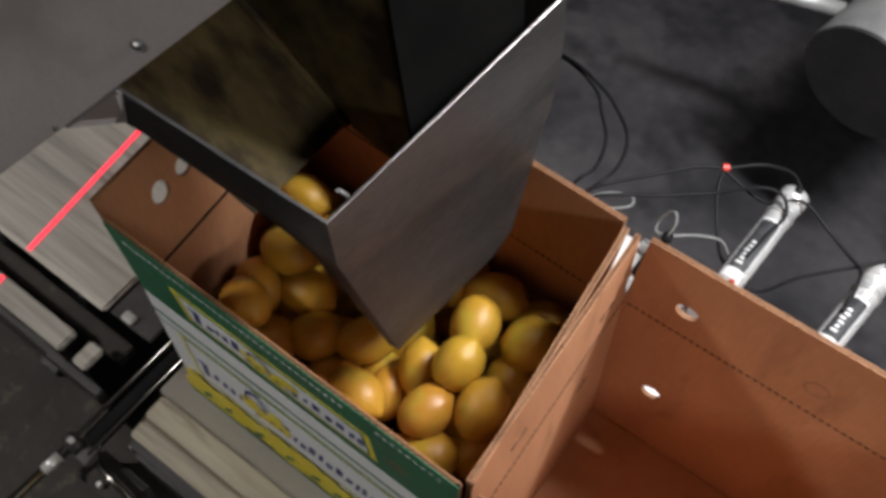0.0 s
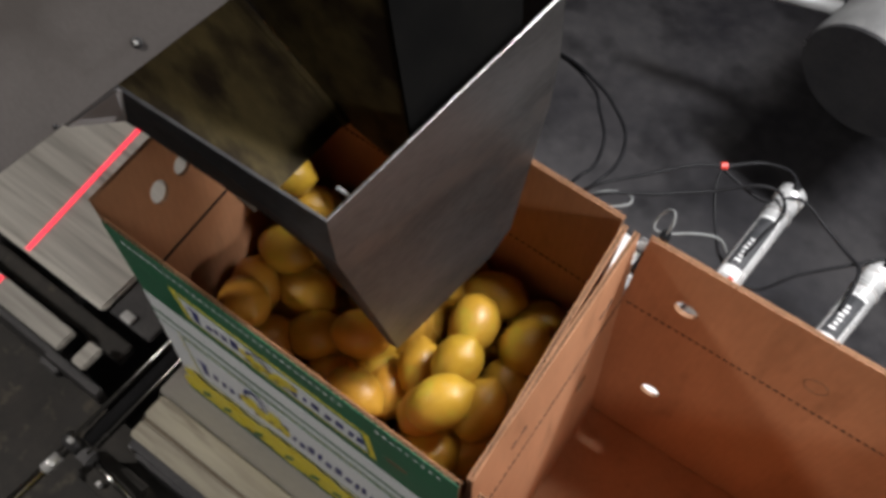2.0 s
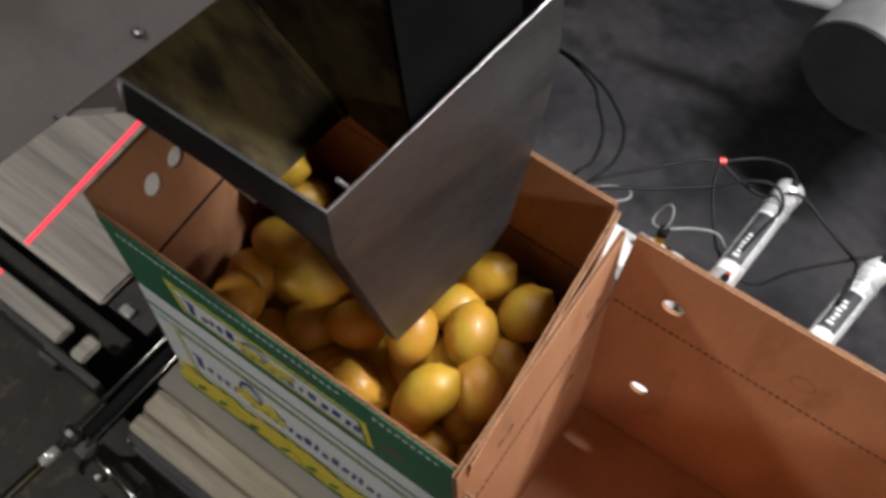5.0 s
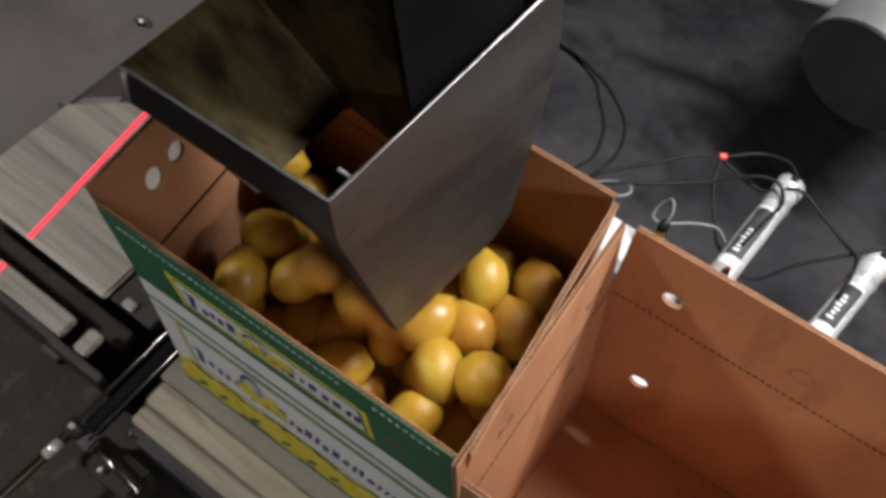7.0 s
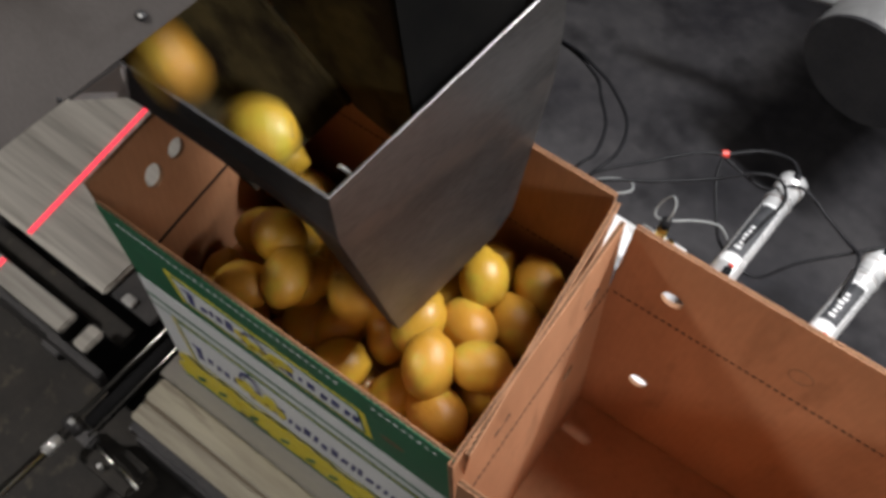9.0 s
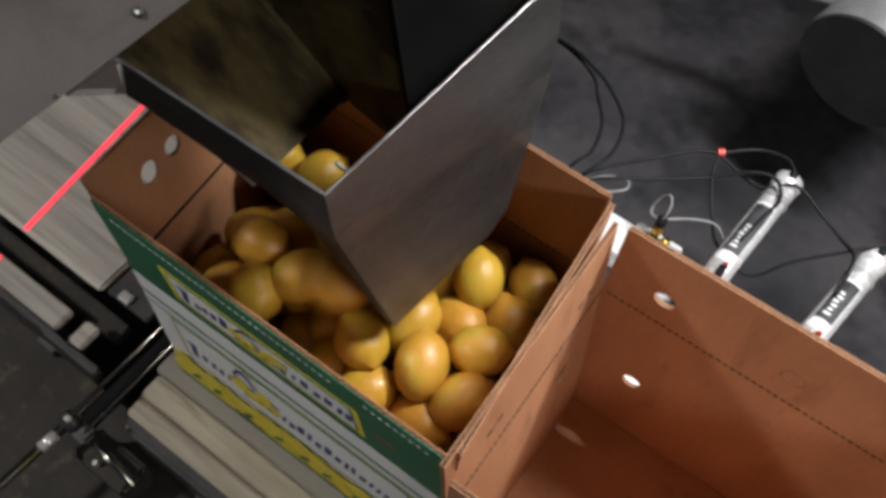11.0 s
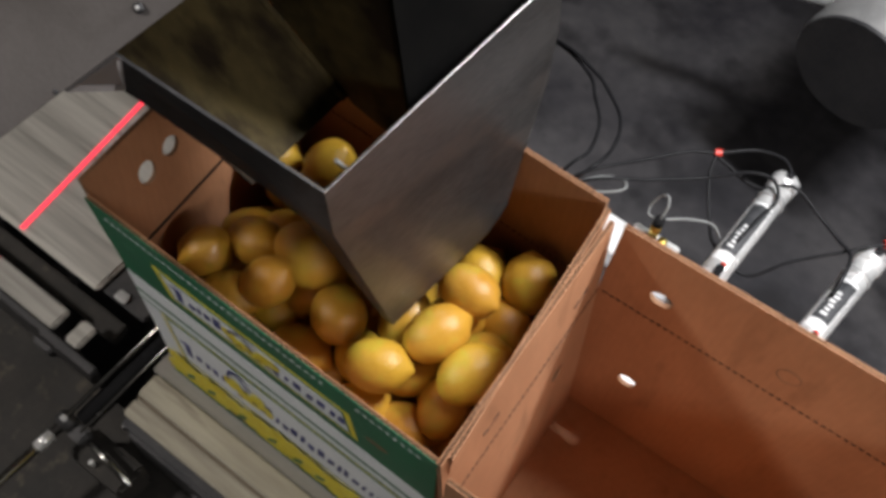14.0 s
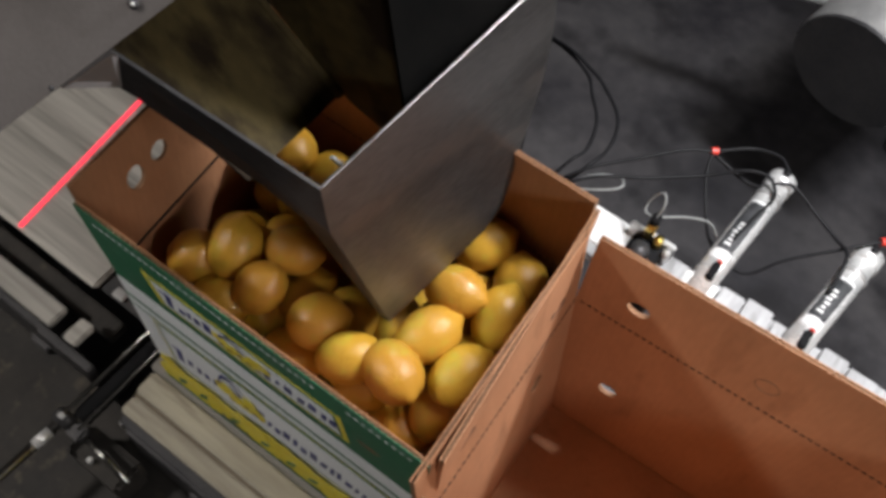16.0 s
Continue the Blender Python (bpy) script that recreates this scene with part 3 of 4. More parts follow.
lemon_carton, flap_face, lemon_end_flap = carton("lemon_carton", "green printed corrugated carton with upright flaps, filling with lemons", -0.084)
print_on(lemon_carton, flap_face)
empty_carton, _, _ = carton("empty_carton", "empty brown corrugated carton with upright flaps on the conveyor", 0.0, 0.318, 0.131, (0.03, 0.085, 0.05, 0.0), "kraft", 0.026)


def shifted(rows, cx, cy, base):
    """Rows for walk(): a turn about the upright line at (cx, cy) plus a shift, applied to a base pose."""
    return [(t, Matrix.Translation((cx + x, cy + y, 0)) @ pose(0, 0, 0, 0, 0, a) @ Matrix.Translation((-cx, -cy, 0)) @ base) for t, x, y, a in rows]


CARTON_BASE = pose(0, 0, 0)
EMPTY_BASE = pose(L + 0.007 + W * math.sin(0.032), W - W * math.cos(0.032), 0.0, 0, 0, math.degrees(0.032))


def carton_at(t):
    rows = CARTON_SHIFT
    for (t0, *a), (t1, *b) in zip(rows, rows[1:]):
        if t0 <= t <= t1:
            k = (t - t0) / (t1 - t0)
            x, y, r = [p + (q - p) * k for p, q in zip(a, b)]
            return shifted([(t, x, y, r)], 0.215, 0.15, CARTON_BASE)[0][1]


# ---- chute ----
def chute():
    c = empty("lemon_chute", "worn stainless steel chute dropping lemons into the carton", "chute")
    part("deflector_plate", plate3d_bm([(0.232, 0.066, 0.582), (0.242, 0.062, 0.529), (0.285, 0.093, 0.349), (0.303, 0.233, 0.367), (0.304, 0.265, 0.384),
                                        (0.295, 0.301, 0.456), (0.287, 0.334, 0.514), (0.279, 0.350, 0.568), (0.271, 0.356, 0.610), (0.267, 0.359, 0.631)], 0.003),
         "steel", c, "brushed stainless deflector plate")
    rim = rod_bm((0.2318, 0.0655, 0.5825), (0.267, 0.359, 0.6315), 0.0008, 8)
    part("plate_rim", rim, "steel_edge", c, "bright cut edge of the plate")
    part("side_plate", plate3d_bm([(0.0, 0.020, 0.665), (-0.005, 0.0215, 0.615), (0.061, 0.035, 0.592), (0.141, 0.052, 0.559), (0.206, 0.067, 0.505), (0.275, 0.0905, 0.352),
                                   (0.2845, 0.0925, 0.349), (0.2415, 0.062, 0.529), (0.2315, 0.0655, 0.582), (0.053, 0.030, 0.652)], 0.003), "side_steel", c, "dark side plate")
    part("bolt", rod_bm((0.214, 0.101, 0.573), (0.220, 0.111, 0.550), 0.0022, 10), "alu", c, "pale bolt")
    return c


lemon_chute = chute()


def slide():
    c = lemon_chute
    a = math.radians(35)
    d = Vector((math.cos(a), 0, -math.sin(a)))
    foot = Vector((0.152, 0, 0.528))
    p = lambda s, y: tuple(foot - d * s + Vector((0, y, 0)))
    part("slide_floor", plate3d_bm([p(0.0, 0.058), p(0.0, 0.180), p(0.32, 0.186), p(0.32, 0.02)], 0.003), "worn", c, "stained greenish slide floor")
    part("slide_seam", rod_bm(p(-0.002, 0.183), p(0.32, 0.187), 0.004, 8), "worn", c, "rounded welded seam", True)
    part("far_plate", plate3d_bm([(0.144, 0.190, 0.526), (0.158, 0.187, 0.522), (0.152, 0.187, 0.92), (-0.11, 0.196, 0.92), (-0.11, 0.196, 0.712)], 0.003), "worn", c, "stained far side plate of the chute")
    part("far_plate", plate3d_bm([(0.158, 0.187, 0.522), (0.208, 0.187, 0.510), (0.2385, 0.187, 0.50), (0.1705, 0.187, 0.92), (0.152, 0.187, 0.92)], 0.003), "worn", c, "stained far side plate of the chute")
    # added sheet: paints the shaded hollow beyond the far plate black
    part("rubber_curtain", plate3d_bm([(0.2395, 0.1845, 0.497), (0.262, 0.320, 0.512), (0.195, 0.345, 0.92), (0.1715, 0.1845, 0.92)], 0.003), "sooty", c, "black sheet added for the deep shade behind the far plate")
    # unseen plate above the chute, added to keep lamp light out
    part("hood", box_bm((0.68, 0.50, 0.02), (-0.04, 0.28, 0.955), 0.003), "dark_steel", c, "unseen plate added to shade the chute")


slide()


def cover():
    c = empty("machine_cover", "grey sheet-metal machine cover with rivets", "machine cover")
    edge, back = Vector((0.50, 0.65, 0.565)), Vector((-0.9236, -0.1909, 0.3406))
    e = lambda s, k=0.0: tuple(Vector((0.074, -0.039, 0.681)) + edge * s + back * k)
    # upper part runs on out of sight, added to shade the chute
    part("cover_sheet", plate3d_bm([e(-0.12), e(0.50), e(0.50, 0.55), e(-0.12, 0.55)], 0.004), "cover", c, "grey sheet metal")
    part("flange", plate3d_bm([(0.080, -0.030, 0.684), (0.107, 0.003, 0.713), (0.06, 0.031, 0.650), (0.05, 0.030, 0.605)], 0.003), "cover", c)
    nrm = Vector((0.359, -0.754, 0.55))
    for q, r in (((0.1135, 0.027, 0.746), 0.0042), ((0.0745, -0.0345, 0.685), 0.0022)):
        q = Vector(q)
        part("rivet", rod_bm(q, q + nrm * 0.0025, r, 14, bevel=0.001), "dark_steel", c, "domed rivet", True)
        if r > 0.003:
            # pale centre that gives the dark rivet its highlight
            part("rivet_pin", rod_bm(q, q + nrm * 0.0034, r * 0.45, 12, bevel=0.0006), "alu", c, "bright dot for the rivet's highlight", True)
    return c


cover()


# ---- pneumatic pushers ----
def pusher(base_xy, top_xy, z=0.085):
    c = empty("air_cylinder", "polished pneumatic cylinder with a dark sticker beside the conveyor", "air cylinder", "air cylinders")
    a, b = Vector((*base_xy, z)), Vector((*top_xy, z))
    d = (b - a).normalized()
    n = (b - a).length
    at = lambda s: a + d * s
    side = d.cross(Vector((0, 0, 1))).normalized()
    part("barrel", rod_bm(at(-0.06), at(n - 0.012), 0.0200, 32), "chrome", c, "polished barrel", True)
    part("end_cap", rod_bm(at(n - 0.03), at(n), 0.0222, 32, bevel=0.003), "chrome", c, "rolled end cap", True)
    part("collar", rod_bm(at(n - 0.058), at(n - 0.050), 0.0220, 32, bevel=0.001), "alu", c, "", True)
    part("port", rod_bm(at(n - 0.008), at(n - 0.008) + Vector((0, 0, 0.027)), 0.006, 12), "rubber", c, "", True)
    # sticker wrapped on the barrel's upper side
    def wrap(name, s0, s1, a0, a1, mat, r=0.0203):
        bm = bmesh.new()
        rows = []
        for k in range(9):
            t = a0 + (a1 - a0) * k / 8
            off = side * math.cos(t) * r + Vector((0, 0, 1)) * math.sin(t) * r
            rows.append((bm.verts.new(at(s0) + off), bm.verts.new(at(s1) + off)))
        for p, q in zip(rows, rows[1:]):
            bm.faces.new((p[0], q[0], q[1], p[1]))
        return part(name, bm, mat, c, smooth=True)
    wrap("sticker", 0.0, n - 0.075, 1.0, 2.5, "label_white")
    wrap("sticker_field", 0.018, n - 0.080, 1.05, 2.45, "label_dark", 0.0205)
    for k in range(6):
        wrap("lettering_bar", 0.028 + 0.0085 * k, 0.0325 + 0.0085 * k, 1.58 + 0.08 * (k % 2), 1.98 + 0.1 * (k % 3 == 0), "label_white", 0.0207)
    part("sensor", box_bm((0.012, 0.03, 0.012), tuple(at(-0.025) + Vector((0.004, 0, 0.022))), 0.002), "black", c, "black position sensor")
    part("sensor_ring", rod_bm(at(-0.008) + Vector((0.004, 0, 0.022)), at(-0.004) + Vector((0.004, 0, 0.022)), 0.0045, 12), "red", c)
    part("mount_block", box_bm((0.05, 0.03, 0.05), tuple(at(-0.05) - Vector((0, 0, 0.012))), 0.003), "alu", c)
    return c


pusher((0.521, 0.545), (0.533, 0.745))
pusher((0.672, 0.530), (0.694, 0.705))


def mount_rail():
    c = empty("mounting_rail", "pale aluminium mounting rail carrying the air cylinders", "mounting rail")
    part("rail", box_bm((0.62, 0.075, 0.02), (0.63, 0.510, 0.034), 0.002), "rail_alu", c, "streaked aluminium rail")
    for x, size, dy in ((0.565, 0.036, 0.0), (0.606, 0.040, 0.006), (0.648, 0.030, -0.003), (0.726, 0.038, 0.004), (0.770, 0.042, -0.002)):
        part("block", box_bm((size, 0.055, 0.018), (x, 0.512 + dy, 0.053), 0.0015), "rail_alu", c, "dull aluminium block")
    part("white_plate", box_bm((0.11, 0.06, 0.006), (0.375, 0.522, 0.045), 0.002), "label_white", c, "white plate")
    part("foot", box_bm((0.04, 0.04, 0.74), (0.45, 0.50, FLOOR + 0.37), 0.002), "dark_steel", c)
    part("foot", box_bm((0.04, 0.04, 0.74), (0.85, 0.50, FLOOR + 0.37), 0.002), "dark_steel", c)


mount_rail()


def valve():
    c = empty("sensor_valve", "small black valve block with brass fittings on the rail", "valve")
    part("body", box_bm((0.05, 0.04, 0.035), (0.425, 0.525, 0.066), 0.003), "black", c)
    part("face_ring", rod_bm((0.42, 0.520, 0.083), (0.42, 0.520, 0.090), 0.014, 20), "dark_steel", c, "", True)
    part("bracket", box_bm((0.075, 0.008, 0.045), (0.425, 0.549, 0.072), 0.002), "alu", c, "bright bracket")
    part("fitting", rod_bm((0.418, 0.545, 0.09), (0.418, 0.545, 0.125), 0.008, 12), "brass", c, "brass fitting", True)
    part("fitting", rod_bm((0.436, 0.54, 0.085), (0.436, 0.54, 0.105), 0.007, 12), "brass", c, "brass fitting", True)
    part("hose_nut", rod_bm((0.418, 0.545, 0.125), (0.418, 0.546, 0.140), 0.0075, 12), "black", c, "", True)
    part("knob", rod_bm((0.455, 0.535, 0.07), (0.455, 0.535, 0.095), 0.006, 12), "alu", c, "", True)
    c.location = (0.0, -0.008, -0.018)


valve()

HOSE = "black air hose looping behind the cartons"
g = "air hoses"
cable("air_hose", [(0.15, 0.40, -0.3), (0.20, 0.47, -0.02), (0.277, 0.548, 0.09), (0.344, 0.634, 0.095), (0.392, 0.687, 0.1), (0.426, 0.711, 0.1), (0.47, 0.748, 0.105), (0.51, 0.755, 0.112), (0.532, 0.740, 0.112)], 0.0027, "rubber", None, HOSE, "hose", g)
cable("air_hose", [(0.16, 0.40, -0.3), (0.21, 0.46, -0.02), (0.285, 0.542, 0.085), (0.37, 0.612, 0.09), (0.43, 0.665, 0.09), (0.48, 0.70, 0.11), (0.515, 0.708, 0.115), (0.536, 0.680, 0.115), (0.530, 0.64, 0.112), (0.522, 0.585, 0.108)], 0.0027, "rubber", None, HOSE, "hose", g)
cable("air_hose", [(0.426, 0.708, 0.1), (0.436, 0.672, 0.09), (0.470, 0.622, 0.07), (0.50, 0.598, 0.05), (0.56, 0.59, 0.04), (0.60, 0.63, 0.07), (0.66, 0.68, 0.1), (0.695, 0.712, 0.112), (0.75, 0.76, 0.11), (0.95, 0.82, 0.02)], 0.0027, "rubber", None, HOSE, "hose", g)
cable("air_hose", [(0.426, 0.708, 0.098), (0.50, 0.70, 0.09), (0.545, 0.72, 0.11), (0.60, 0.705, 0.1), (0.64, 0.685, 0.1), (0.662, 0.665, 0.11), (0.668, 0.63, 0.112), (0.668, 0.59, 0.108)], 0.0027, "rubber", None, HOSE, "hose", g)
cable("air_hose", [(0.20, 0.42, -0.3), (0.24, 0.50, 0.0), (0.282, 0.560, 0.085), (0.294, 0.62, 0.09), (0.276, 0.677, 0.09), (0.231, 0.715, 0.09), (0.191, 0.735, 0.09), (0.11, 0.76, 0.08), (-0.05, 0.80, 0.0), (-0.2, 0.85, -0.3)], 0.0029, "rubber", None, HOSE, "hose", g)
cable("air_hose", [(0.19, 0.42, -0.3), (0.23, 0.50, 0.0), (0.256, 0.562, 0.08), (0.267, 0.60, 0.085), (0.252, 0.655, 0.085), (0.219, 0.695, 0.085), (0.185, 0.73, 0.085), (0.10, 0.765, 0.07), (-0.06, 0.81, 0.0), (-0.22, 0.86, -0.3)], 0.0029, "rubber", None, HOSE, "hose", g)
cable("signal_cable", [(0.418, 0.538, 0.121), (0.419, 0.548, 0.140), (0.412, 0.559, 0.148), (0.402, 0.562, 0.138), (0.395, 0.555, 0.116), (0.400, 0.545, 0.107), (0.42, 0.553, 0.105), (0.45, 0.580, 0.10), (0.48, 0.60, 0.09), (0.50, 0.60, 0.07)], 0.0018, "grey_hose", None, "thin grey signal cable with a loop", "cable")
cable("signal_cable", [(0.25, 0.50, 0.05), (0.295, 0.560, 0.085), (0.335, 0.585, 0.09), (0.346, 0.572, 0.09), (0.325, 0.553, 0.085), (0.29, 0.54, 0.07)], 0.0018, "grey_hose", None, "thin grey signal cable with a loop", "cable")
for at in ((0.426, 0.711, 0.1), (0.697, 0.715, 0.112)):
    tagged(part("cable_tie", rod_bm(Vector(at) - Vector((0.004, 0.003, 0)), Vector(at) + Vector((0.004, 0.003, 0)), 0.0062, 10), "red"), "small red cable tie round the hoses", "cable tie", "cable ties")


def drum():
    c = empty("drive_motor", "large grey cylindrical motor housing with bright rim", "motor")
    a, b = Vector((0.524, 1.202, -0.095)), Vector((0.646, 1.742, -0.015))
    n = (b - a).normalized()
    part("housing", rod_bm(a, b, 0.130, 56, bevel=0.006), "alu", c, "grey metal housing", True)
    # darker metal than the housing: the end face's shade as colour
    part("end_disc", rod_bm(a - n * 0.003, a + n * 0.01, 0.125, 56), "dark_steel", c, "end disc coloured dark for its shaded side")
    part("conduit", rod_bm((0.22, 1.30, -0.10), (0.42, 1.34, -0.08), 0.016, 16), "alu", c, "bright metal conduit", True)
    part("foot", box_bm((0.10, 0.08, 0.55), (0.75, 1.72, FLOOR + 0.275), 0.01), "dark_steel", c)


drum()


def black_backing():
    c = empty("black_backing", "black panel added to fill the dark space behind the chute", "machine cabinet")
    # added panel that makes the space behind the chute black
    part("side_panel", box_bm((0.55, 0.02, 1.90), (-0.03, 0.41, FLOOR + 0.95), 0.004), "black", c)
    part("base_plate", box_bm((0.60, 0.16, 0.012), (-0.03, 0.45, FLOOR + 0.006), 0.002), "black", c)


black_backing()


# ---- lemons ----
def lemon_mesh(seed, length, width):
    rng = random.Random(seed)
    bm = bmesh.new()
    rings, segs = 14, 20
    lean = rng.uniform(-0.06, 0.06)
    rows = []
    for i in range(rings + 1):
        t = (0, 0.022, 0.07)[i] if i < 3 else 0.07 + 0.93 * (i - 2) / (rings - 2)
        a = math.pi * t
        z = -math.cos(a) * 0.5
        r = math.sin(a) ** 0.92 * 0.5
        # nipple at the top end, small neck at the foot
        if t > 0.80:
            k = (t - 0.80) / 0.20
            z += 0.065 * k * k * (1.1 - 0.25 * k)
            r *= 1 - 0.34 * math.sin(math.pi * k) * 0.8
        if t < 0.14:
            k = 1 - t / 0.14
            z -= 0.022 * k
        rows.append((z * length, r * width, lean * (t - 0.5) ** 2 * length))
    verts = []
    for i, (z, r, off) in enumerate(rows):
        if i in (0, rings):
            verts.append([bm.verts.new((off, 0, z))])
        else:
            verts.append([bm.verts.new((off + r * math.cos(2 * math.pi * k / segs) * (1 + 0.02 * math.sin(3 * k + seed)), r * math.sin(2 * math.pi * k / segs), z)) for k in range(segs)])
    for i in range(rings):
        p, q = verts[i], verts[i + 1]
        for k in range(segs):
            j = (k + 1) % segs
            vs = [p[k % len(p)], p[j % len(p)], q[j % len(q)], q[k % len(q)]]
            vs = list(dict.fromkeys(vs))
            if len(vs) > 2:
                f = bm.faces.new(vs)
                f.smooth = True
                if i == 0:
                    f.material_index = 1
    bmesh.ops.recalc_face_normals(bm, faces=bm.faces)
    data = bpy.data.meshes.new("lemon")
    bm.to_mesh(data)
    bm.free()
    data.materials.append(M["lemon"])
    data.materials.append(M["lemon_tip"])
    return data


LEMONS = [lemon_mesh(i, 0.070 + 0.0035 * (i % 3), 0.0575 + 0.002 * (i % 4)) for i in range(6)]
MOVES = []
_count = [0]


def lemon(label="ripe yellow lemon with waxy dimpled peel"):
    ob = new("lemon", LEMONS[_count[0] % len(LEMONS)])
    _count[0] += 1
    return tagged(ob, label, "lemon", "lemons")


def lemon_turn(yaw, tilt):
    """A lemon's long axis, lying along yaw degrees about z and raised by tilt degrees."""
    return pose(0, 0, 0, 0, 0, yaw) @ pose(0, 0, 0, 0, 90 - tilt, 0)


# buried fruit that fills the carton
_rng = random.Random(11)
for layer, z in enumerate((0.050, 0.106, 0.160)):
    for i in range(6):
        for j in range(4):
            x = 0.040 + i * 0.070 + (0.012 if layer % 2 else 0) + _rng.uniform(-0.006, 0.006)
            y = 0.040 + j * 0.073 + _rng.uniform(-0.006, 0.006)
            x = min(max(x, 0.042), L - 0.045)
            base = Matrix.Translation((x - 0.084 * y, y, z + _rng.uniform(-0.006, 0.006))) @ lemon_turn(_rng.uniform(0, 360), _rng.uniform(-25, 25))
            MOVES.append((lemon("ripe yellow lemon buried in the filled carton"), [], 0.0, [(0.0, base)]))


def stays(first, place, yaw, tilt, moves):
    """The resting poses of a lemon: its first place from the time first, then each (seconds, x, y, z) to which other fruit pushes it."""
    return [(first, Matrix.Translation(place) @ lemon_turn(yaw, tilt))] + [(t, Matrix.Translation((x, y, z)) @ lemon_turn(yaw + 9 * k + 9, tilt + 5)) for k, (t, x, y, z) in enumerate(moves)]


def lying(place, yaw, tilt, *moves):
    """A lemon already in the carton at the start."""
    MOVES.append((lemon(), [], 0.0, stays(0.0, place, yaw, tilt, moves)))


QUEUE = [0]


def falling(t, way, place, yaw, tilt, *moves):
    """A lemon that waits on the feed tray, passes the point way of the chute at t seconds and comes to rest in the carton."""
    k = QUEUE[0]
    QUEUE[0] += 1
    at = lambda p, a, b: Matrix.Translation(p) @ lemon_turn(a, b)
    wx, wy, wz = way
    x, y, z = place
    wait = at((-0.30 - 0.075 * (k // 3), 0.05 + 0.075 * (k % 3), 0.895), 90, 0)
    head = at((wx - 0.13, min(wy, 0.13), wz + 0.10), yaw + 120, 20)
    foot = at((0.172, (wy + 0.115) / 2, 0.50), yaw + 40, -50)
    drop = at((0.195, 0.135, 0.385), yaw + 20, -20)
    over = at(((x + 0.205) / 2, (y + 0.14) / 2, max(z + 0.012, 0.31)), yaw + 8, tilt - 10)
    fall = [(t - 0.6, wait, 0), (t - 0.16, head, 0), (t, at(way, yaw + 80, -30), 0), (t + 0.13, foot, 0), (t + 0.22, drop, 1), (t + 0.34, over, 1)]
    MOVES.append((lemon(), fall, t + 0.47, stays(t + 0.47, place, yaw, tilt, moves)))


def feed_tray():
    c = empty("feed_tray", "steel feed tray carrying lemons towards the chute", "feed tray")
    part("tray", box_bm((1.75, 0.28, 0.004), (-1.12, 0.135, 0.860)), "steel", c)
    for y in (-0.007, 0.277):
        part("tray_side", box_bm((1.75, 0.004, 0.06), (-1.12, y, 0.888)), "steel", c)
    for x in (-0.6, -1.8):
        part("tray_leg", box_bm((0.04, 0.04, 0.858 - FLOOR), (x, 0.45, (0.858 + FLOOR) / 2), 0.002), "dark_steel", c)
        part("tray_arm", box_bm((0.04, 0.47, 0.03), (x, 0.24, 0.842), 0.002), "dark_steel", c)


feed_tray()
lying((0.326, 0.149, 0.262), 81, 50, (3.06, 0.320, 0.138, 0.240), (6.68, 0.307, 0.126, 0.206), (8.56, 0.305, 0.126, 0.199), (11.68, 0.294, 0.125, 0.167), (13.56, 0.280, 0.119, 0.137), (15.06, 0.279, 0.118, 0.132))
lying((0.311, 0.205, 0.252), 110, 10, (2.56, 0.326, 0.206, 0.215), (3.56, 0.317, 0.204, 0.203), (6.73, 0.310, 0.203, 0.195), (9.38, 0.308, 0.205, 0.191), (11.68, 0.296, 0.214, 0.176), (13.56, 0.292, 0.216, 0.171), (14.56, 0.291, 0.213, 0.166))
lying((0.306, 0.257, 0.233), 17, 10, (2.56, 0.304, 0.258, 0.221), (3.56, 0.286, 0.255, 0.203), (5.06, 0.282, 0.254, 0.199), (6.73, 0.267, 0.249, 0.183), (12.06, 0.260, 0.256, 0.178), (13.56, 0.250, 0.256, 0.168), (14.56, 0.247, 0.255, 0.165))
lying((0.375, 0.223, 0.250), 74, 15, (2.06, 0.376, 0.212, 0.217), (3.06, 0.376, 0.217, 0.173), (6.73, 0.376, 0.210, 0.132), (8.56, 0.376, 0.215, 0.115), (9.38, 0.376, 0.218, 0.107), (12.06, 0.374, 0.235, 0.100), (13.56, 0.372, 0.261, 0.100), (15.56, 0.372, 0.266, 0.100))
lying((0.363, 0.266, 0.217), 51, 10, (2.06, 0.366, 0.266, 0.192), (3.06, 0.359, 0.266, 0.164), (4.08, 0.355, 0.266, 0.157), (6.73, 0.352, 0.266, 0.129), (9.38, 0.352, 0.266, 0.124), (12.06, 0.331, 0.266, 0.112), (13.56, 0.320, 0.266, 0.107), (15.56, 0.316, 0.266, 0.105))
lying((0.376, 0.126, 0.249), 94, 40, (2.06, 0.374, 0.116, 0.223), (3.06, 0.374, 0.115, 0.217), (5.56, 0.368, 0.115, 0.184), (6.86, 0.365, 0.120, 0.171), (8.56, 0.361, 0.116, 0.157), (9.38, 0.359, 0.113, 0.151), (12.06, 0.357, 0.110, 0.147))
lying((0.326, 0.092, 0.235), 73, 10, (3.56, 0.326, 0.084, 0.226), (5.56, 0.324, 0.086, 0.219), (6.80, 0.326, 0.074, 0.198), (8.38, 0.325, 0.075, 0.191), (9.06, 0.324, 0.078, 0.180), (10.56, 0.324, 0.075, 0.169), (12.06, 0.321, 0.074, 0.166), (13.56, 0.317, 0.073, 0.163), (15.06, 0.316, 0.070, 0.141))
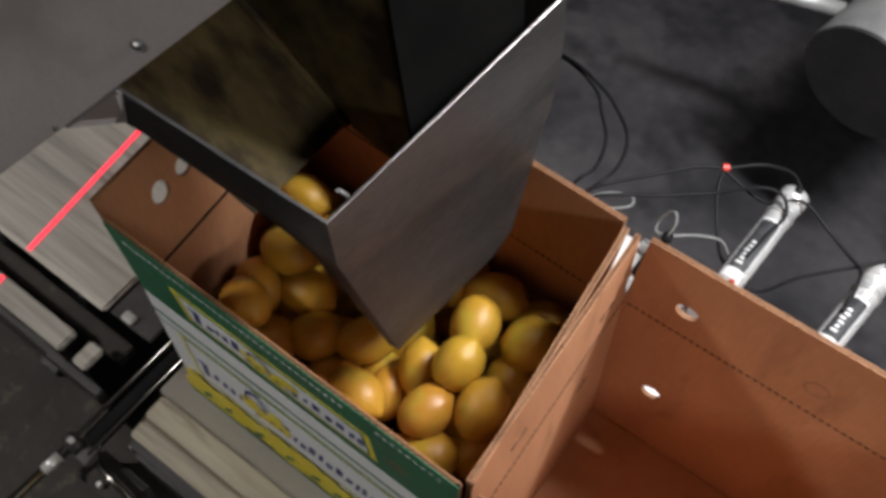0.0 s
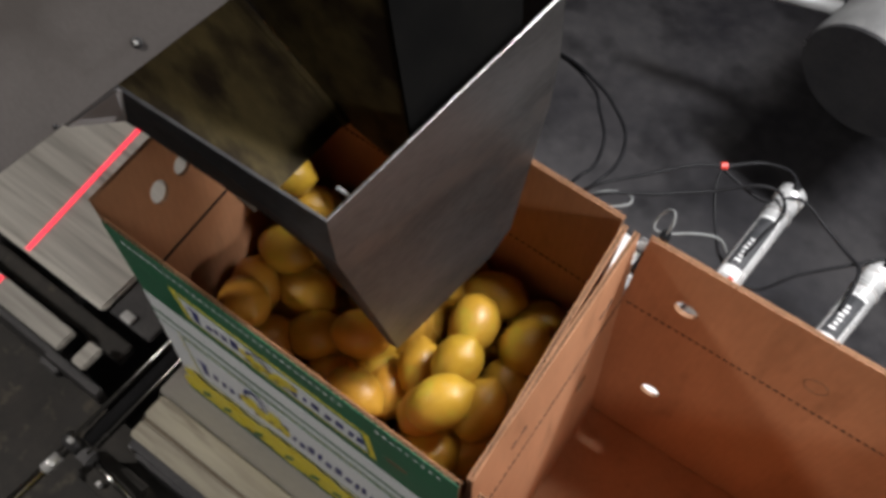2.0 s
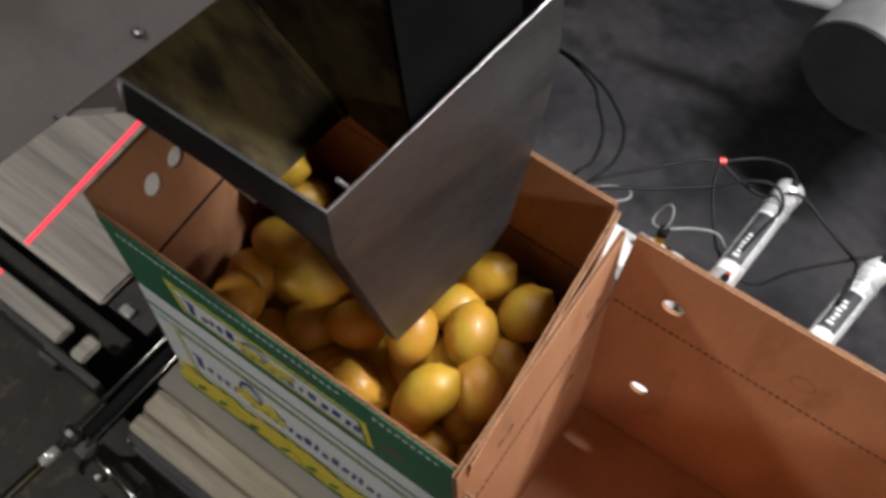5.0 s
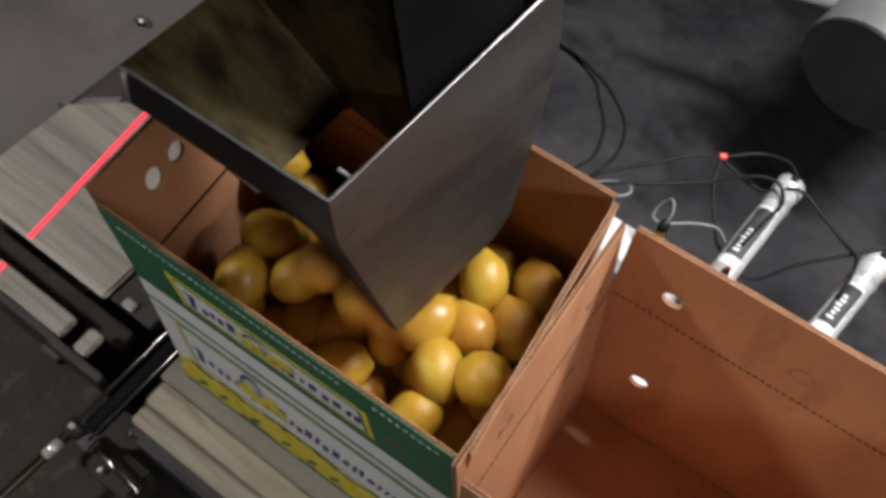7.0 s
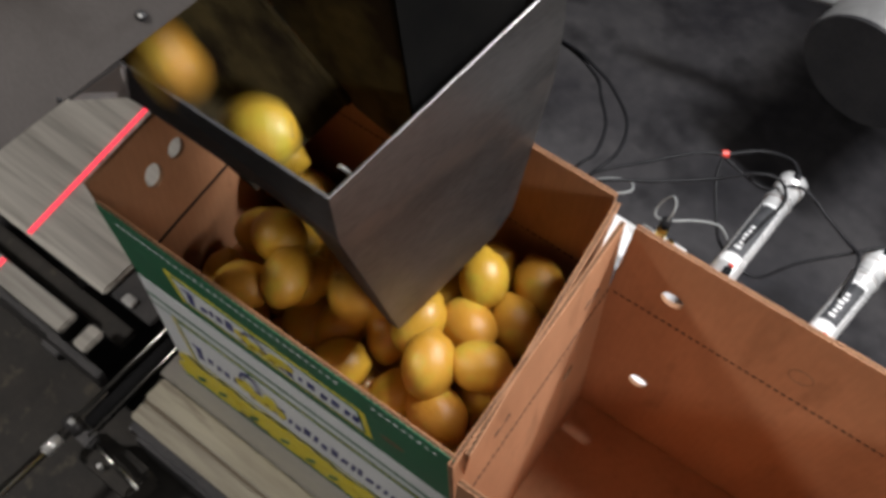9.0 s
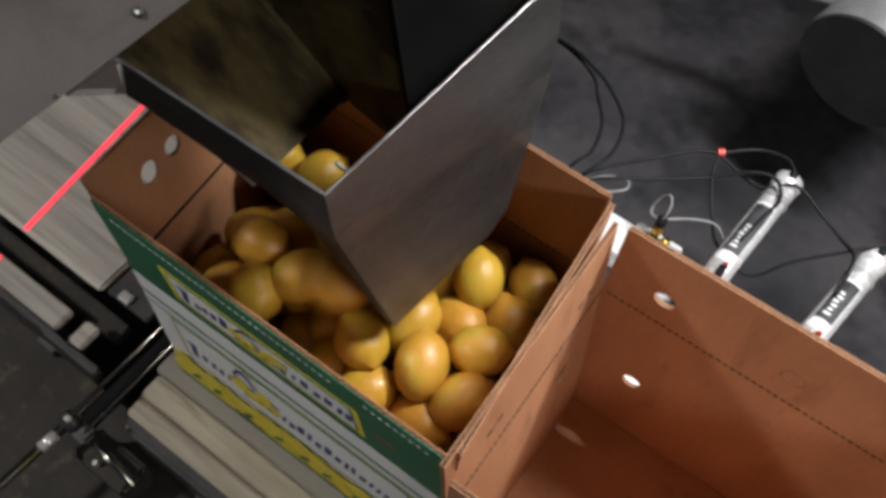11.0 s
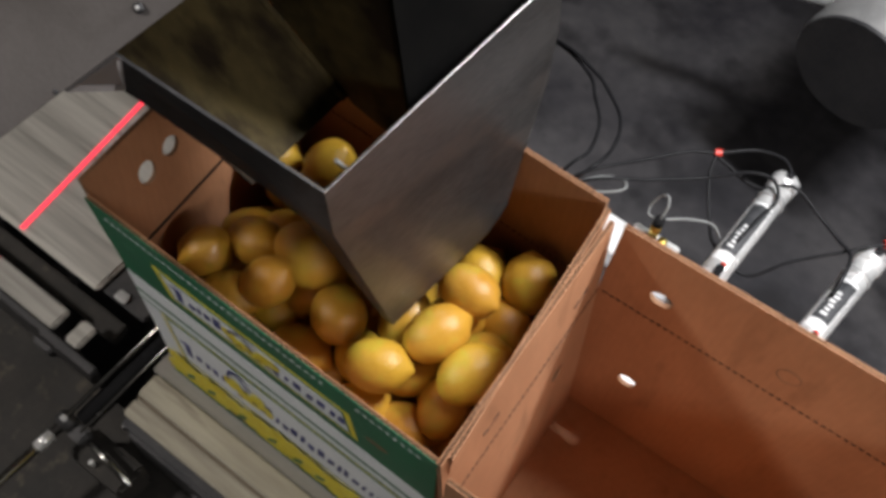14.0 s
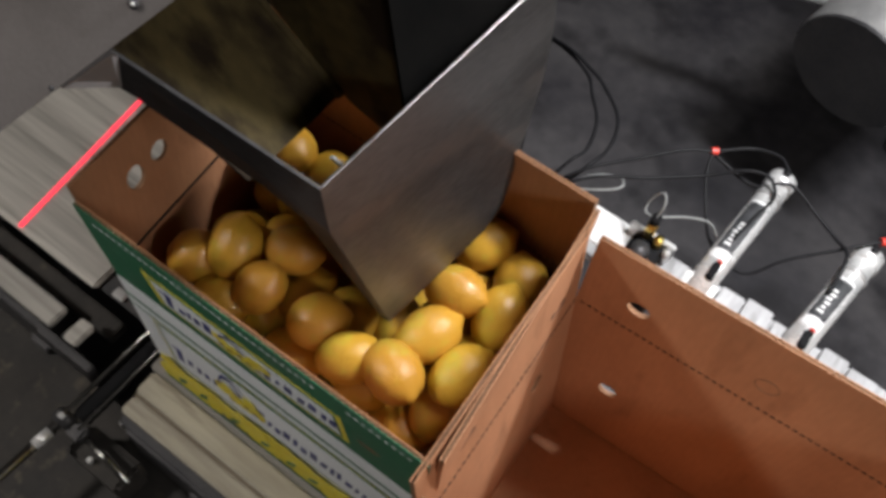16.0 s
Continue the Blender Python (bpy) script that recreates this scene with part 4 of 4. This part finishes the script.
lying((0.379, 0.177, 0.218), 115, 20, (2.06, 0.380, 0.162, 0.192), (3.06, 0.380, 0.162, 0.187), (6.06, 0.380, 0.166, 0.167), (6.68, 0.381, 0.154, 0.128), (8.56, 0.381, 0.153, 0.121), (12.56, 0.381, 0.151, 0.111), (13.56, 0.383, 0.129, 0.100), (15.56, 0.384, 0.123, 0.100))
lying((0.354, 0.057, 0.202), 58, 10, (3.56, 0.358, 0.052, 0.194), (6.68, 0.363, 0.042, 0.177), (8.38, 0.365, 0.040, 0.174), (9.06, 0.370, 0.041, 0.160), (12.06, 0.373, 0.042, 0.151), (13.56, 0.373, 0.036, 0.137))
lying((0.386, 0.100, 0.186), 99, 10, (2.06, 0.386, 0.097, 0.172), (3.06, 0.386, 0.095, 0.166), (5.56, 0.387, 0.086, 0.141), (6.86, 0.387, 0.084, 0.135), (8.56, 0.387, 0.079, 0.128), (9.38, 0.388, 0.076, 0.122), (12.06, 0.387, 0.079, 0.111), (13.56, 0.388, 0.076, 0.100), (15.56, 0.388, 0.071, 0.100))
lying((0.258, 0.266, 0.206), 101, 20, (2.56, 0.252, 0.266, 0.200), (3.56, 0.237, 0.266, 0.186), (5.06, 0.231, 0.266, 0.180), (6.73, 0.218, 0.266, 0.168), (12.06, 0.209, 0.266, 0.160), (13.56, 0.199, 0.266, 0.150), (14.88, 0.194, 0.266, 0.145))
lying((0.081, 0.063, 0.250), -20, 30, (5.06, 0.076, 0.059, 0.221), (7.06, 0.084, 0.054, 0.184), (10.06, 0.087, 0.053, 0.179))
lying((0.061, 0.100, 0.214), 157, 10, (5.06, 0.056, 0.108, 0.203), (7.06, 0.055, 0.106, 0.198), (8.38, 0.055, 0.109, 0.195), (10.06, 0.056, 0.112, 0.183), (12.56, 0.057, 0.115, 0.178), (14.06, 0.057, 0.114, 0.173))
lying((0.068, 0.152, 0.235), 4, 10, (5.56, 0.068, 0.157, 0.219), (7.56, 0.071, 0.163, 0.200), (10.06, 0.072, 0.165, 0.197), (14.06, 0.071, 0.165, 0.193))
lying((0.113, 0.131, 0.208), 4, 10, (7.56, 0.115, 0.129, 0.193), (9.38, 0.102, 0.132, 0.165), (10.06, 0.100, 0.133, 0.158), (12.56, 0.098, 0.135, 0.146), (14.06, 0.097, 0.136, 0.142))
lying((0.156, 0.097, 0.198), 36, 10, (7.56, 0.158, 0.095, 0.196), (9.38, 0.166, 0.083, 0.177), (12.06, 0.165, 0.077, 0.174), (13.56, 0.164, 0.073, 0.173))
lying((0.211, 0.126, 0.210), 51, 10, (1.56, 0.212, 0.129, 0.180), (6.06, 0.211, 0.124, 0.161), (8.56, 0.207, 0.123, 0.157), (11.68, 0.195, 0.119, 0.148), (12.56, 0.192, 0.117, 0.146), (13.56, 0.187, 0.114, 0.143))
lying((0.245, 0.063, 0.215), -4, 10, (6.06, 0.252, 0.065, 0.187), (11.06, 0.255, 0.066, 0.171), (14.88, 0.260, 0.069, 0.148))
lying((0.263, 0.099, 0.177), 98, 20, (3.56, 0.259, 0.094, 0.168), (6.06, 0.262, 0.105, 0.149), (6.91, 0.261, 0.098, 0.133), (11.06, 0.261, 0.098, 0.126), (13.56, 0.251, 0.087, 0.103), (15.56, 0.243, 0.086, 0.100))
lying((0.202, 0.070, 0.181), 36, 10, (6.06, 0.199, 0.069, 0.170), (9.38, 0.209, 0.062, 0.152), (10.06, 0.212, 0.060, 0.149), (11.06, 0.208, 0.059, 0.142), (14.88, 0.206, 0.059, 0.138))
lying((0.159, 0.038, 0.166), 8, 10, (5.06, 0.162, 0.036, 0.162), (6.06, 0.158, 0.034, 0.157), (7.06, 0.173, 0.034, 0.132), (9.38, 0.172, 0.034, 0.122), (10.06, 0.173, 0.034, 0.118), (11.06, 0.171, 0.034, 0.110), (14.88, 0.169, 0.034, 0.105))
lying((0.114, 0.061, 0.190), 48, 10, (5.06, 0.117, 0.060, 0.183), (7.06, 0.133, 0.060, 0.160), (9.38, 0.128, 0.055, 0.149), (10.06, 0.129, 0.054, 0.145), (12.06, 0.128, 0.053, 0.140))
lying((0.287, 0.135, 0.212), 127, 30, (3.56, 0.281, 0.134, 0.200), (6.80, 0.263, 0.136, 0.174), (8.56, 0.260, 0.137, 0.169), (11.68, 0.244, 0.142, 0.154), (12.56, 0.241, 0.143, 0.152), (13.56, 0.236, 0.145, 0.148))
lying((0.275, 0.151, 0.158), 39, 0, (3.56, 0.274, 0.153, 0.148), (6.06, 0.276, 0.159, 0.144), (6.98, 0.277, 0.165, 0.128), (9.38, 0.278, 0.166, 0.124), (11.68, 0.280, 0.168, 0.121), (13.56, 0.280, 0.171, 0.116))
lying((0.037, 0.219, 0.245), 4, 10, (1.40, 0.042, 0.219, 0.230), (12.56, 0.039, 0.220, 0.224), (14.06, 0.036, 0.220, 0.220))
lying((0.077, 0.207, 0.208), 70, 10, (1.40, 0.085, 0.205, 0.197), (7.56, 0.088, 0.215, 0.189))
lying((0.143, 0.199, 0.200), 36, 0)
lying((0.147, 0.258, 0.209), 101, 0, (2.56, 0.141, 0.258, 0.206), (4.08, 0.130, 0.256, 0.199), (5.06, 0.124, 0.255, 0.196), (6.80, 0.119, 0.253, 0.192), (7.56, 0.118, 0.260, 0.182), (10.06, 0.119, 0.263, 0.178))
lying((0.202, 0.266, 0.208), 62, 0, (2.56, 0.197, 0.266, 0.205), (4.08, 0.184, 0.265, 0.201), (5.06, 0.179, 0.265, 0.200), (6.80, 0.173, 0.265, 0.199))
falling(1.00, (0.144, 0.072, 0.579), (0.344, 0.091, 0.288), 55, 25, (3.06, 0.338, 0.084, 0.285), (5.56, 0.341, 0.053, 0.261), (7.06, 0.340, 0.044, 0.243), (8.38, 0.335, 0.038, 0.231), (9.06, 0.343, 0.034, 0.209), (12.06, 0.343, 0.034, 0.196), (13.56, 0.343, 0.034, 0.192), (15.06, 0.345, 0.034, 0.186))
falling(1.00, (0.075, 0.154, 0.627), (0.018, 0.216, 0.280), 27, 0)
falling(1.18, (0.104, 0.138, 0.605), (0.211, 0.121, 0.235), 36, 0, (6.06, 0.214, 0.153, 0.208), (14.88, 0.208, 0.159, 0.198))
falling(1.68, (0.108, 0.141, 0.603), (0.378, 0.142, 0.272), 113, 30, (3.06, 0.377, 0.121, 0.272), (5.56, 0.384, 0.111, 0.238), (6.73, 0.385, 0.086, 0.210), (8.56, 0.385, 0.082, 0.205), (9.38, 0.386, 0.079, 0.200), (13.56, 0.385, 0.073, 0.174))
falling(1.68, (0.097, 0.148, 0.610), (0.349, 0.266, 0.262), 4, 0, (2.56, 0.352, 0.266, 0.242), (3.56, 0.335, 0.266, 0.222), (5.06, 0.332, 0.266, 0.218), (6.73, 0.315, 0.266, 0.205), (13.06, 0.301, 0.266, 0.189), (14.56, 0.298, 0.266, 0.180))
falling(2.18, (0.107, 0.143, 0.603), (0.308, 0.246, 0.275), 39, 40, (6.68, 0.306, 0.252, 0.265), (9.38, 0.305, 0.255, 0.260), (13.06, 0.303, 0.261, 0.246), (14.56, 0.300, 0.266, 0.235))
falling(2.18, (0.072, 0.144, 0.628), (0.371, 0.220, 0.272), 67, 10, (3.56, 0.364, 0.222, 0.227), (6.73, 0.353, 0.236, 0.175), (11.68, 0.350, 0.239, 0.170), (13.56, 0.348, 0.243, 0.169))
falling(2.68, (0.108, 0.144, 0.602), (0.295, 0.194, 0.260), 48, 10, (6.80, 0.290, 0.197, 0.255), (9.38, 0.285, 0.201, 0.248), (13.06, 0.278, 0.206, 0.240), (14.06, 0.275, 0.208, 0.238))
falling(2.68, (0.093, 0.178, 0.613), (0.380, 0.172, 0.250), 124, 20, (6.68, 0.380, 0.171, 0.187), (8.56, 0.378, 0.186, 0.164), (9.38, 0.378, 0.192, 0.155), (12.06, 0.377, 0.200, 0.145), (13.06, 0.376, 0.213, 0.132), (15.56, 0.376, 0.219, 0.127))
falling(3.18, (0.109, 0.144, 0.602), (0.336, 0.170, 0.283), 117, 10, (6.68, 0.342, 0.170, 0.228), (9.38, 0.341, 0.172, 0.219), (11.68, 0.337, 0.181, 0.196), (13.56, 0.340, 0.189, 0.176))
falling(3.18, (0.109, 0.144, 0.602), (0.373, 0.229, 0.283), 78, 10, (6.73, 0.376, 0.217, 0.221), (11.06, 0.376, 0.215, 0.216), (15.56, 0.376, 0.217, 0.212))
falling(3.70, (0.081, 0.160, 0.622), (0.279, 0.135, 0.278), 111, 20, (6.91, 0.257, 0.124, 0.242), (13.56, 0.256, 0.124, 0.237), (14.88, 0.256, 0.141, 0.219))
falling(4.68, (0.111, 0.141, 0.601), (0.089, 0.068, 0.275), 107, 40, (7.06, 0.055, 0.065, 0.230), (10.06, 0.044, 0.067, 0.212), (12.56, 0.036, 0.068, 0.197))
falling(4.68, (0.111, 0.141, 0.601), (0.130, 0.108, 0.268), 58, 20, (7.06, 0.138, 0.118, 0.243), (9.38, 0.140, 0.123, 0.204), (10.06, 0.140, 0.124, 0.197), (12.56, 0.141, 0.125, 0.178))
falling(5.18, (0.111, 0.141, 0.601), (0.071, 0.133, 0.270), 17, 10, (7.56, 0.056, 0.137, 0.248), (10.06, 0.047, 0.135, 0.237))
falling(5.18, (0.111, 0.141, 0.601), (0.336, 0.102, 0.288), 125, 10, (7.06, 0.331, 0.118, 0.256), (8.56, 0.328, 0.119, 0.250), (11.68, 0.321, 0.131, 0.215), (13.56, 0.311, 0.139, 0.178), (15.06, 0.309, 0.140, 0.172))
falling(5.68, (0.115, 0.131, 0.598), (0.235, 0.059, 0.240), 39, 0, (11.06, 0.243, 0.063, 0.226), (14.88, 0.234, 0.049, 0.193))
falling(5.68, (0.115, 0.131, 0.598), (0.211, 0.093, 0.240), 69, 0, (6.06, 0.203, 0.104, 0.232), (13.56, 0.206, 0.103, 0.225), (15.06, 0.202, 0.105, 0.222))
falling(5.68, (0.115, 0.131, 0.598), (0.383, 0.131, 0.290), 120, 10, (6.80, 0.383, 0.131, 0.242), (8.38, 0.382, 0.144, 0.199), (9.38, 0.382, 0.148, 0.188), (12.06, 0.381, 0.153, 0.172), (13.06, 0.380, 0.161, 0.147), (15.06, 0.380, 0.164, 0.135))
falling(6.30, (0.102, 0.111, 0.607), (0.321, 0.214, 0.303), 115, 25, (6.98, 0.319, 0.218, 0.302), (13.06, 0.317, 0.234, 0.292), (14.56, 0.317, 0.231, 0.275))
falling(6.35, (0.135, 0.214, 0.584), (0.372, 0.252, 0.288), 132, 10, (7.06, 0.371, 0.256, 0.286), (11.06, 0.372, 0.260, 0.249))
falling(6.20, (0.100, 0.165, 0.609), (0.379, 0.178, 0.300), 135, 30, (6.98, 0.377, 0.202, 0.275), (12.06, 0.377, 0.206, 0.271), (15.56, 0.376, 0.208, 0.267))
falling(6.50, (0.138, 0.110, 0.583), (0.384, 0.120, 0.297), 5, 60, (7.56, 0.384, 0.124, 0.295), (8.56, 0.384, 0.117, 0.248), (9.38, 0.384, 0.121, 0.237), (12.06, 0.383, 0.128, 0.221), (13.06, 0.382, 0.138, 0.197), (15.06, 0.382, 0.141, 0.185))
falling(6.50, (0.186, 0.130, 0.549), (0.300, 0.145, 0.292), 77, 20, (6.98, 0.288, 0.137, 0.287), (13.56, 0.282, 0.140, 0.283), (15.06, 0.282, 0.144, 0.264))
falling(6.50, (0.070, 0.127, 0.630), (0.334, 0.168, 0.283), -23, 20, (9.38, 0.326, 0.173, 0.273), (13.06, 0.323, 0.175, 0.246), (13.88, 0.321, 0.178, 0.227))
falling(6.68, (0.145, 0.138, 0.577), (0.106, 0.070, 0.283), 14, 10, (7.56, 0.094, 0.061, 0.270), (10.06, 0.081, 0.060, 0.252), (12.56, 0.076, 0.063, 0.236))
falling(6.68, (0.103, 0.146, 0.606), (0.297, 0.070, 0.282), 51, 10, (8.56, 0.311, 0.069, 0.243), (9.38, 0.305, 0.070, 0.238), (10.56, 0.309, 0.075, 0.223), (13.06, 0.306, 0.076, 0.220), (15.06, 0.308, 0.085, 0.195))
falling(6.68, (0.094, 0.164, 0.612), (0.355, 0.077, 0.285), -23, 10, (8.38, 0.363, 0.068, 0.270), (9.38, 0.357, 0.060, 0.257), (12.06, 0.350, 0.052, 0.248), (13.56, 0.350, 0.051, 0.244))
falling(7.18, (0.121, 0.123, 0.594), (0.093, 0.128, 0.288), -15, 10, (10.06, 0.096, 0.148, 0.262), (14.06, 0.100, 0.166, 0.240))
falling(7.18, (0.115, 0.130, 0.598), (0.136, 0.091, 0.292), 106, 10, (9.38, 0.139, 0.112, 0.259), (10.06, 0.138, 0.113, 0.251), (12.56, 0.137, 0.125, 0.232))
falling(8.00, (0.137, 0.085, 0.583), (0.335, 0.101, 0.305), 108, 10, (8.56, 0.329, 0.098, 0.301), (11.68, 0.337, 0.112, 0.265), (13.56, 0.336, 0.124, 0.229), (14.88, 0.338, 0.127, 0.216))
falling(8.18, (0.117, 0.130, 0.597), (0.375, 0.129, 0.302), 20, 10, (9.38, 0.369, 0.148, 0.298), (12.06, 0.373, 0.151, 0.288), (13.56, 0.373, 0.154, 0.283))
falling(8.68, (0.116, 0.127, 0.597), (0.277, 0.063, 0.287), 42, 10, (10.56, 0.291, 0.047, 0.268), (13.56, 0.298, 0.037, 0.256), (14.88, 0.303, 0.034, 0.219))
falling(9.00, (0.065, 0.065, 0.633), (0.386, 0.096, 0.287), 58, 10, (12.06, 0.386, 0.092, 0.264), (13.06, 0.386, 0.092, 0.226))
falling(9.00, (0.143, 0.080, 0.578), (0.137, 0.074, 0.300), 122, 20, (10.06, 0.125, 0.060, 0.287), (12.56, 0.148, 0.075, 0.253), (13.56, 0.145, 0.070, 0.247))
falling(9.68, (0.117, 0.127, 0.596), (0.091, 0.107, 0.300), 4, 10, (14.06, 0.089, 0.120, 0.270))
falling(9.68, (0.117, 0.127, 0.596), (0.159, 0.101, 0.302), 51, 20, (13.06, 0.175, 0.111, 0.271))
falling(10.18, (0.117, 0.127, 0.596), (0.085, 0.224, 0.290), 73, 10, (12.56, 0.080, 0.218, 0.263), (14.06, 0.078, 0.217, 0.257))
falling(10.18, (0.117, 0.127, 0.596), (0.258, 0.083, 0.295), -30, 10, (13.56, 0.267, 0.081, 0.269), (14.88, 0.254, 0.086, 0.230))
falling(10.68, (0.121, 0.127, 0.594), (0.209, 0.044, 0.265), 9, 10)
falling(10.68, (0.121, 0.127, 0.594), (0.369, 0.255, 0.305), 124, 30)
falling(11.30, (0.133, 0.187, 0.586), (0.321, 0.087, 0.312), 48, 10, (13.56, 0.323, 0.103, 0.275), (15.06, 0.327, 0.112, 0.269))
falling(11.68, (0.121, 0.127, 0.594), (0.333, 0.156, 0.326), 38, 5, (13.06, 0.325, 0.180, 0.302), (13.88, 0.324, 0.176, 0.283))
falling(11.68, (0.113, 0.173, 0.599), (0.372, 0.105, 0.316), 99, 20, (13.06, 0.376, 0.086, 0.281))
falling(12.18, (0.093, 0.114, 0.613), (0.111, 0.048, 0.285), 4, 10, (13.06, 0.107, 0.045, 0.278))
falling(12.18, (0.116, 0.143, 0.597), (0.093, 0.232, 0.315), 42, 60, (14.06, 0.109, 0.234, 0.301))
falling(12.50, (0.119, 0.133, 0.595), (0.052, 0.065, 0.290), 27, 60)
falling(12.68, (0.110, 0.151, 0.601), (0.141, 0.074, 0.312), 29, 50, (14.06, 0.145, 0.073, 0.310))
falling(12.68, (0.150, 0.116, 0.573), (0.342, 0.129, 0.335), 55, 10, (13.56, 0.330, 0.132, 0.330))
falling(13.18, (0.149, 0.149, 0.574), (0.146, 0.130, 0.315), 18, 10)
falling(13.18, (0.119, 0.127, 0.595), (0.299, 0.070, 0.315), 24, 10, (14.88, 0.295, 0.067, 0.262))
falling(13.18, (0.119, 0.127, 0.595), (0.384, 0.119, 0.325), 70, 10)
falling(13.18, (0.119, 0.127, 0.595), (0.226, 0.093, 0.305), -39, 10, (15.06, 0.233, 0.119, 0.273))
falling(13.50, (0.109, 0.157, 0.602), (0.329, 0.190, 0.337), -5, 15, (15.56, 0.324, 0.189, 0.336))
falling(13.68, (0.160, 0.147, 0.567), (0.093, 0.092, 0.318), 103, 40)
falling(13.68, (0.121, 0.127, 0.594), (0.059, 0.228, 0.325), -16, 30)
falling(14.18, (0.122, 0.126, 0.593), (0.312, 0.266, 0.318), 51, 20)
falling(14.50, (0.135, 0.150, 0.584), (0.326, 0.076, 0.333), -24, 15)
falling(14.68, (0.163, 0.149, 0.564), (0.222, 0.080, 0.312), 45, 10)
falling(14.68, (0.122, 0.126, 0.593), (0.276, 0.067, 0.315), 38, 10)
falling(15.18, (0.119, 0.145, 0.595), (0.377, 0.198, 0.322), 99, 30)



def motions():
    walk(lemon_carton, shifted(CARTON_SHIFT, 0.215, 0.15, CARTON_BASE))
    walk(empty_carton, shifted(EMPTY_CARTON_SHIFT, 0.44, 0.302, EMPTY_BASE))
    # the end flap slowly stands up about its fold
    fold = lambda a: Matrix.Translation((0, 0, BODY)) @ Matrix.Rotation(a, 4, Vector((-0.084, 1, 0)).normalized()) @ Matrix.Translation((0, 0, -BODY))
    walk(lemon_end_flap, [(t, fold(a)) for t, a in ((0.0, 0.0), (4.0, 0.008), (9.0, 0.025), (12.5, 0.045), (15.0, 0.068), (16.0, 0.068))])
    stops = [row[0] for row in CARTON_SHIFT]
    for ob, fall, landed, rests in MOVES:
        keys = [(0.0, fall[0][1])] if fall and fall[0][0] > 0.0 else []
        keys += [(t, carton_at(t) @ m if inside else m) for t, m, inside in fall if t >= 0]
        marks = {landed: rests[0][1]}
        for (_, before), (t, after) in zip(rests, rests[1:]):
            if t - 0.12 > landed:
                marks[t - 0.12] = before
            marks[min(t + 0.1, 16.0)] = after
        for t in stops:
            if t > landed and not any(abs(t - s) < 0.2 for s in marks):
                done = [m for s, m in rests if s + 0.1 <= t] or [rests[0][1]]
                marks[t] = done[-1]
        if 16.0 not in marks:
            marks[16.0] = rests[-1][1]
        last = -1
        for t in sorted(marks):
            if frame(t) > last:
                keys.append((t, carton_at(t) @ marks[t]))
                last = frame(t)
        walk(ob, keys)


motions()
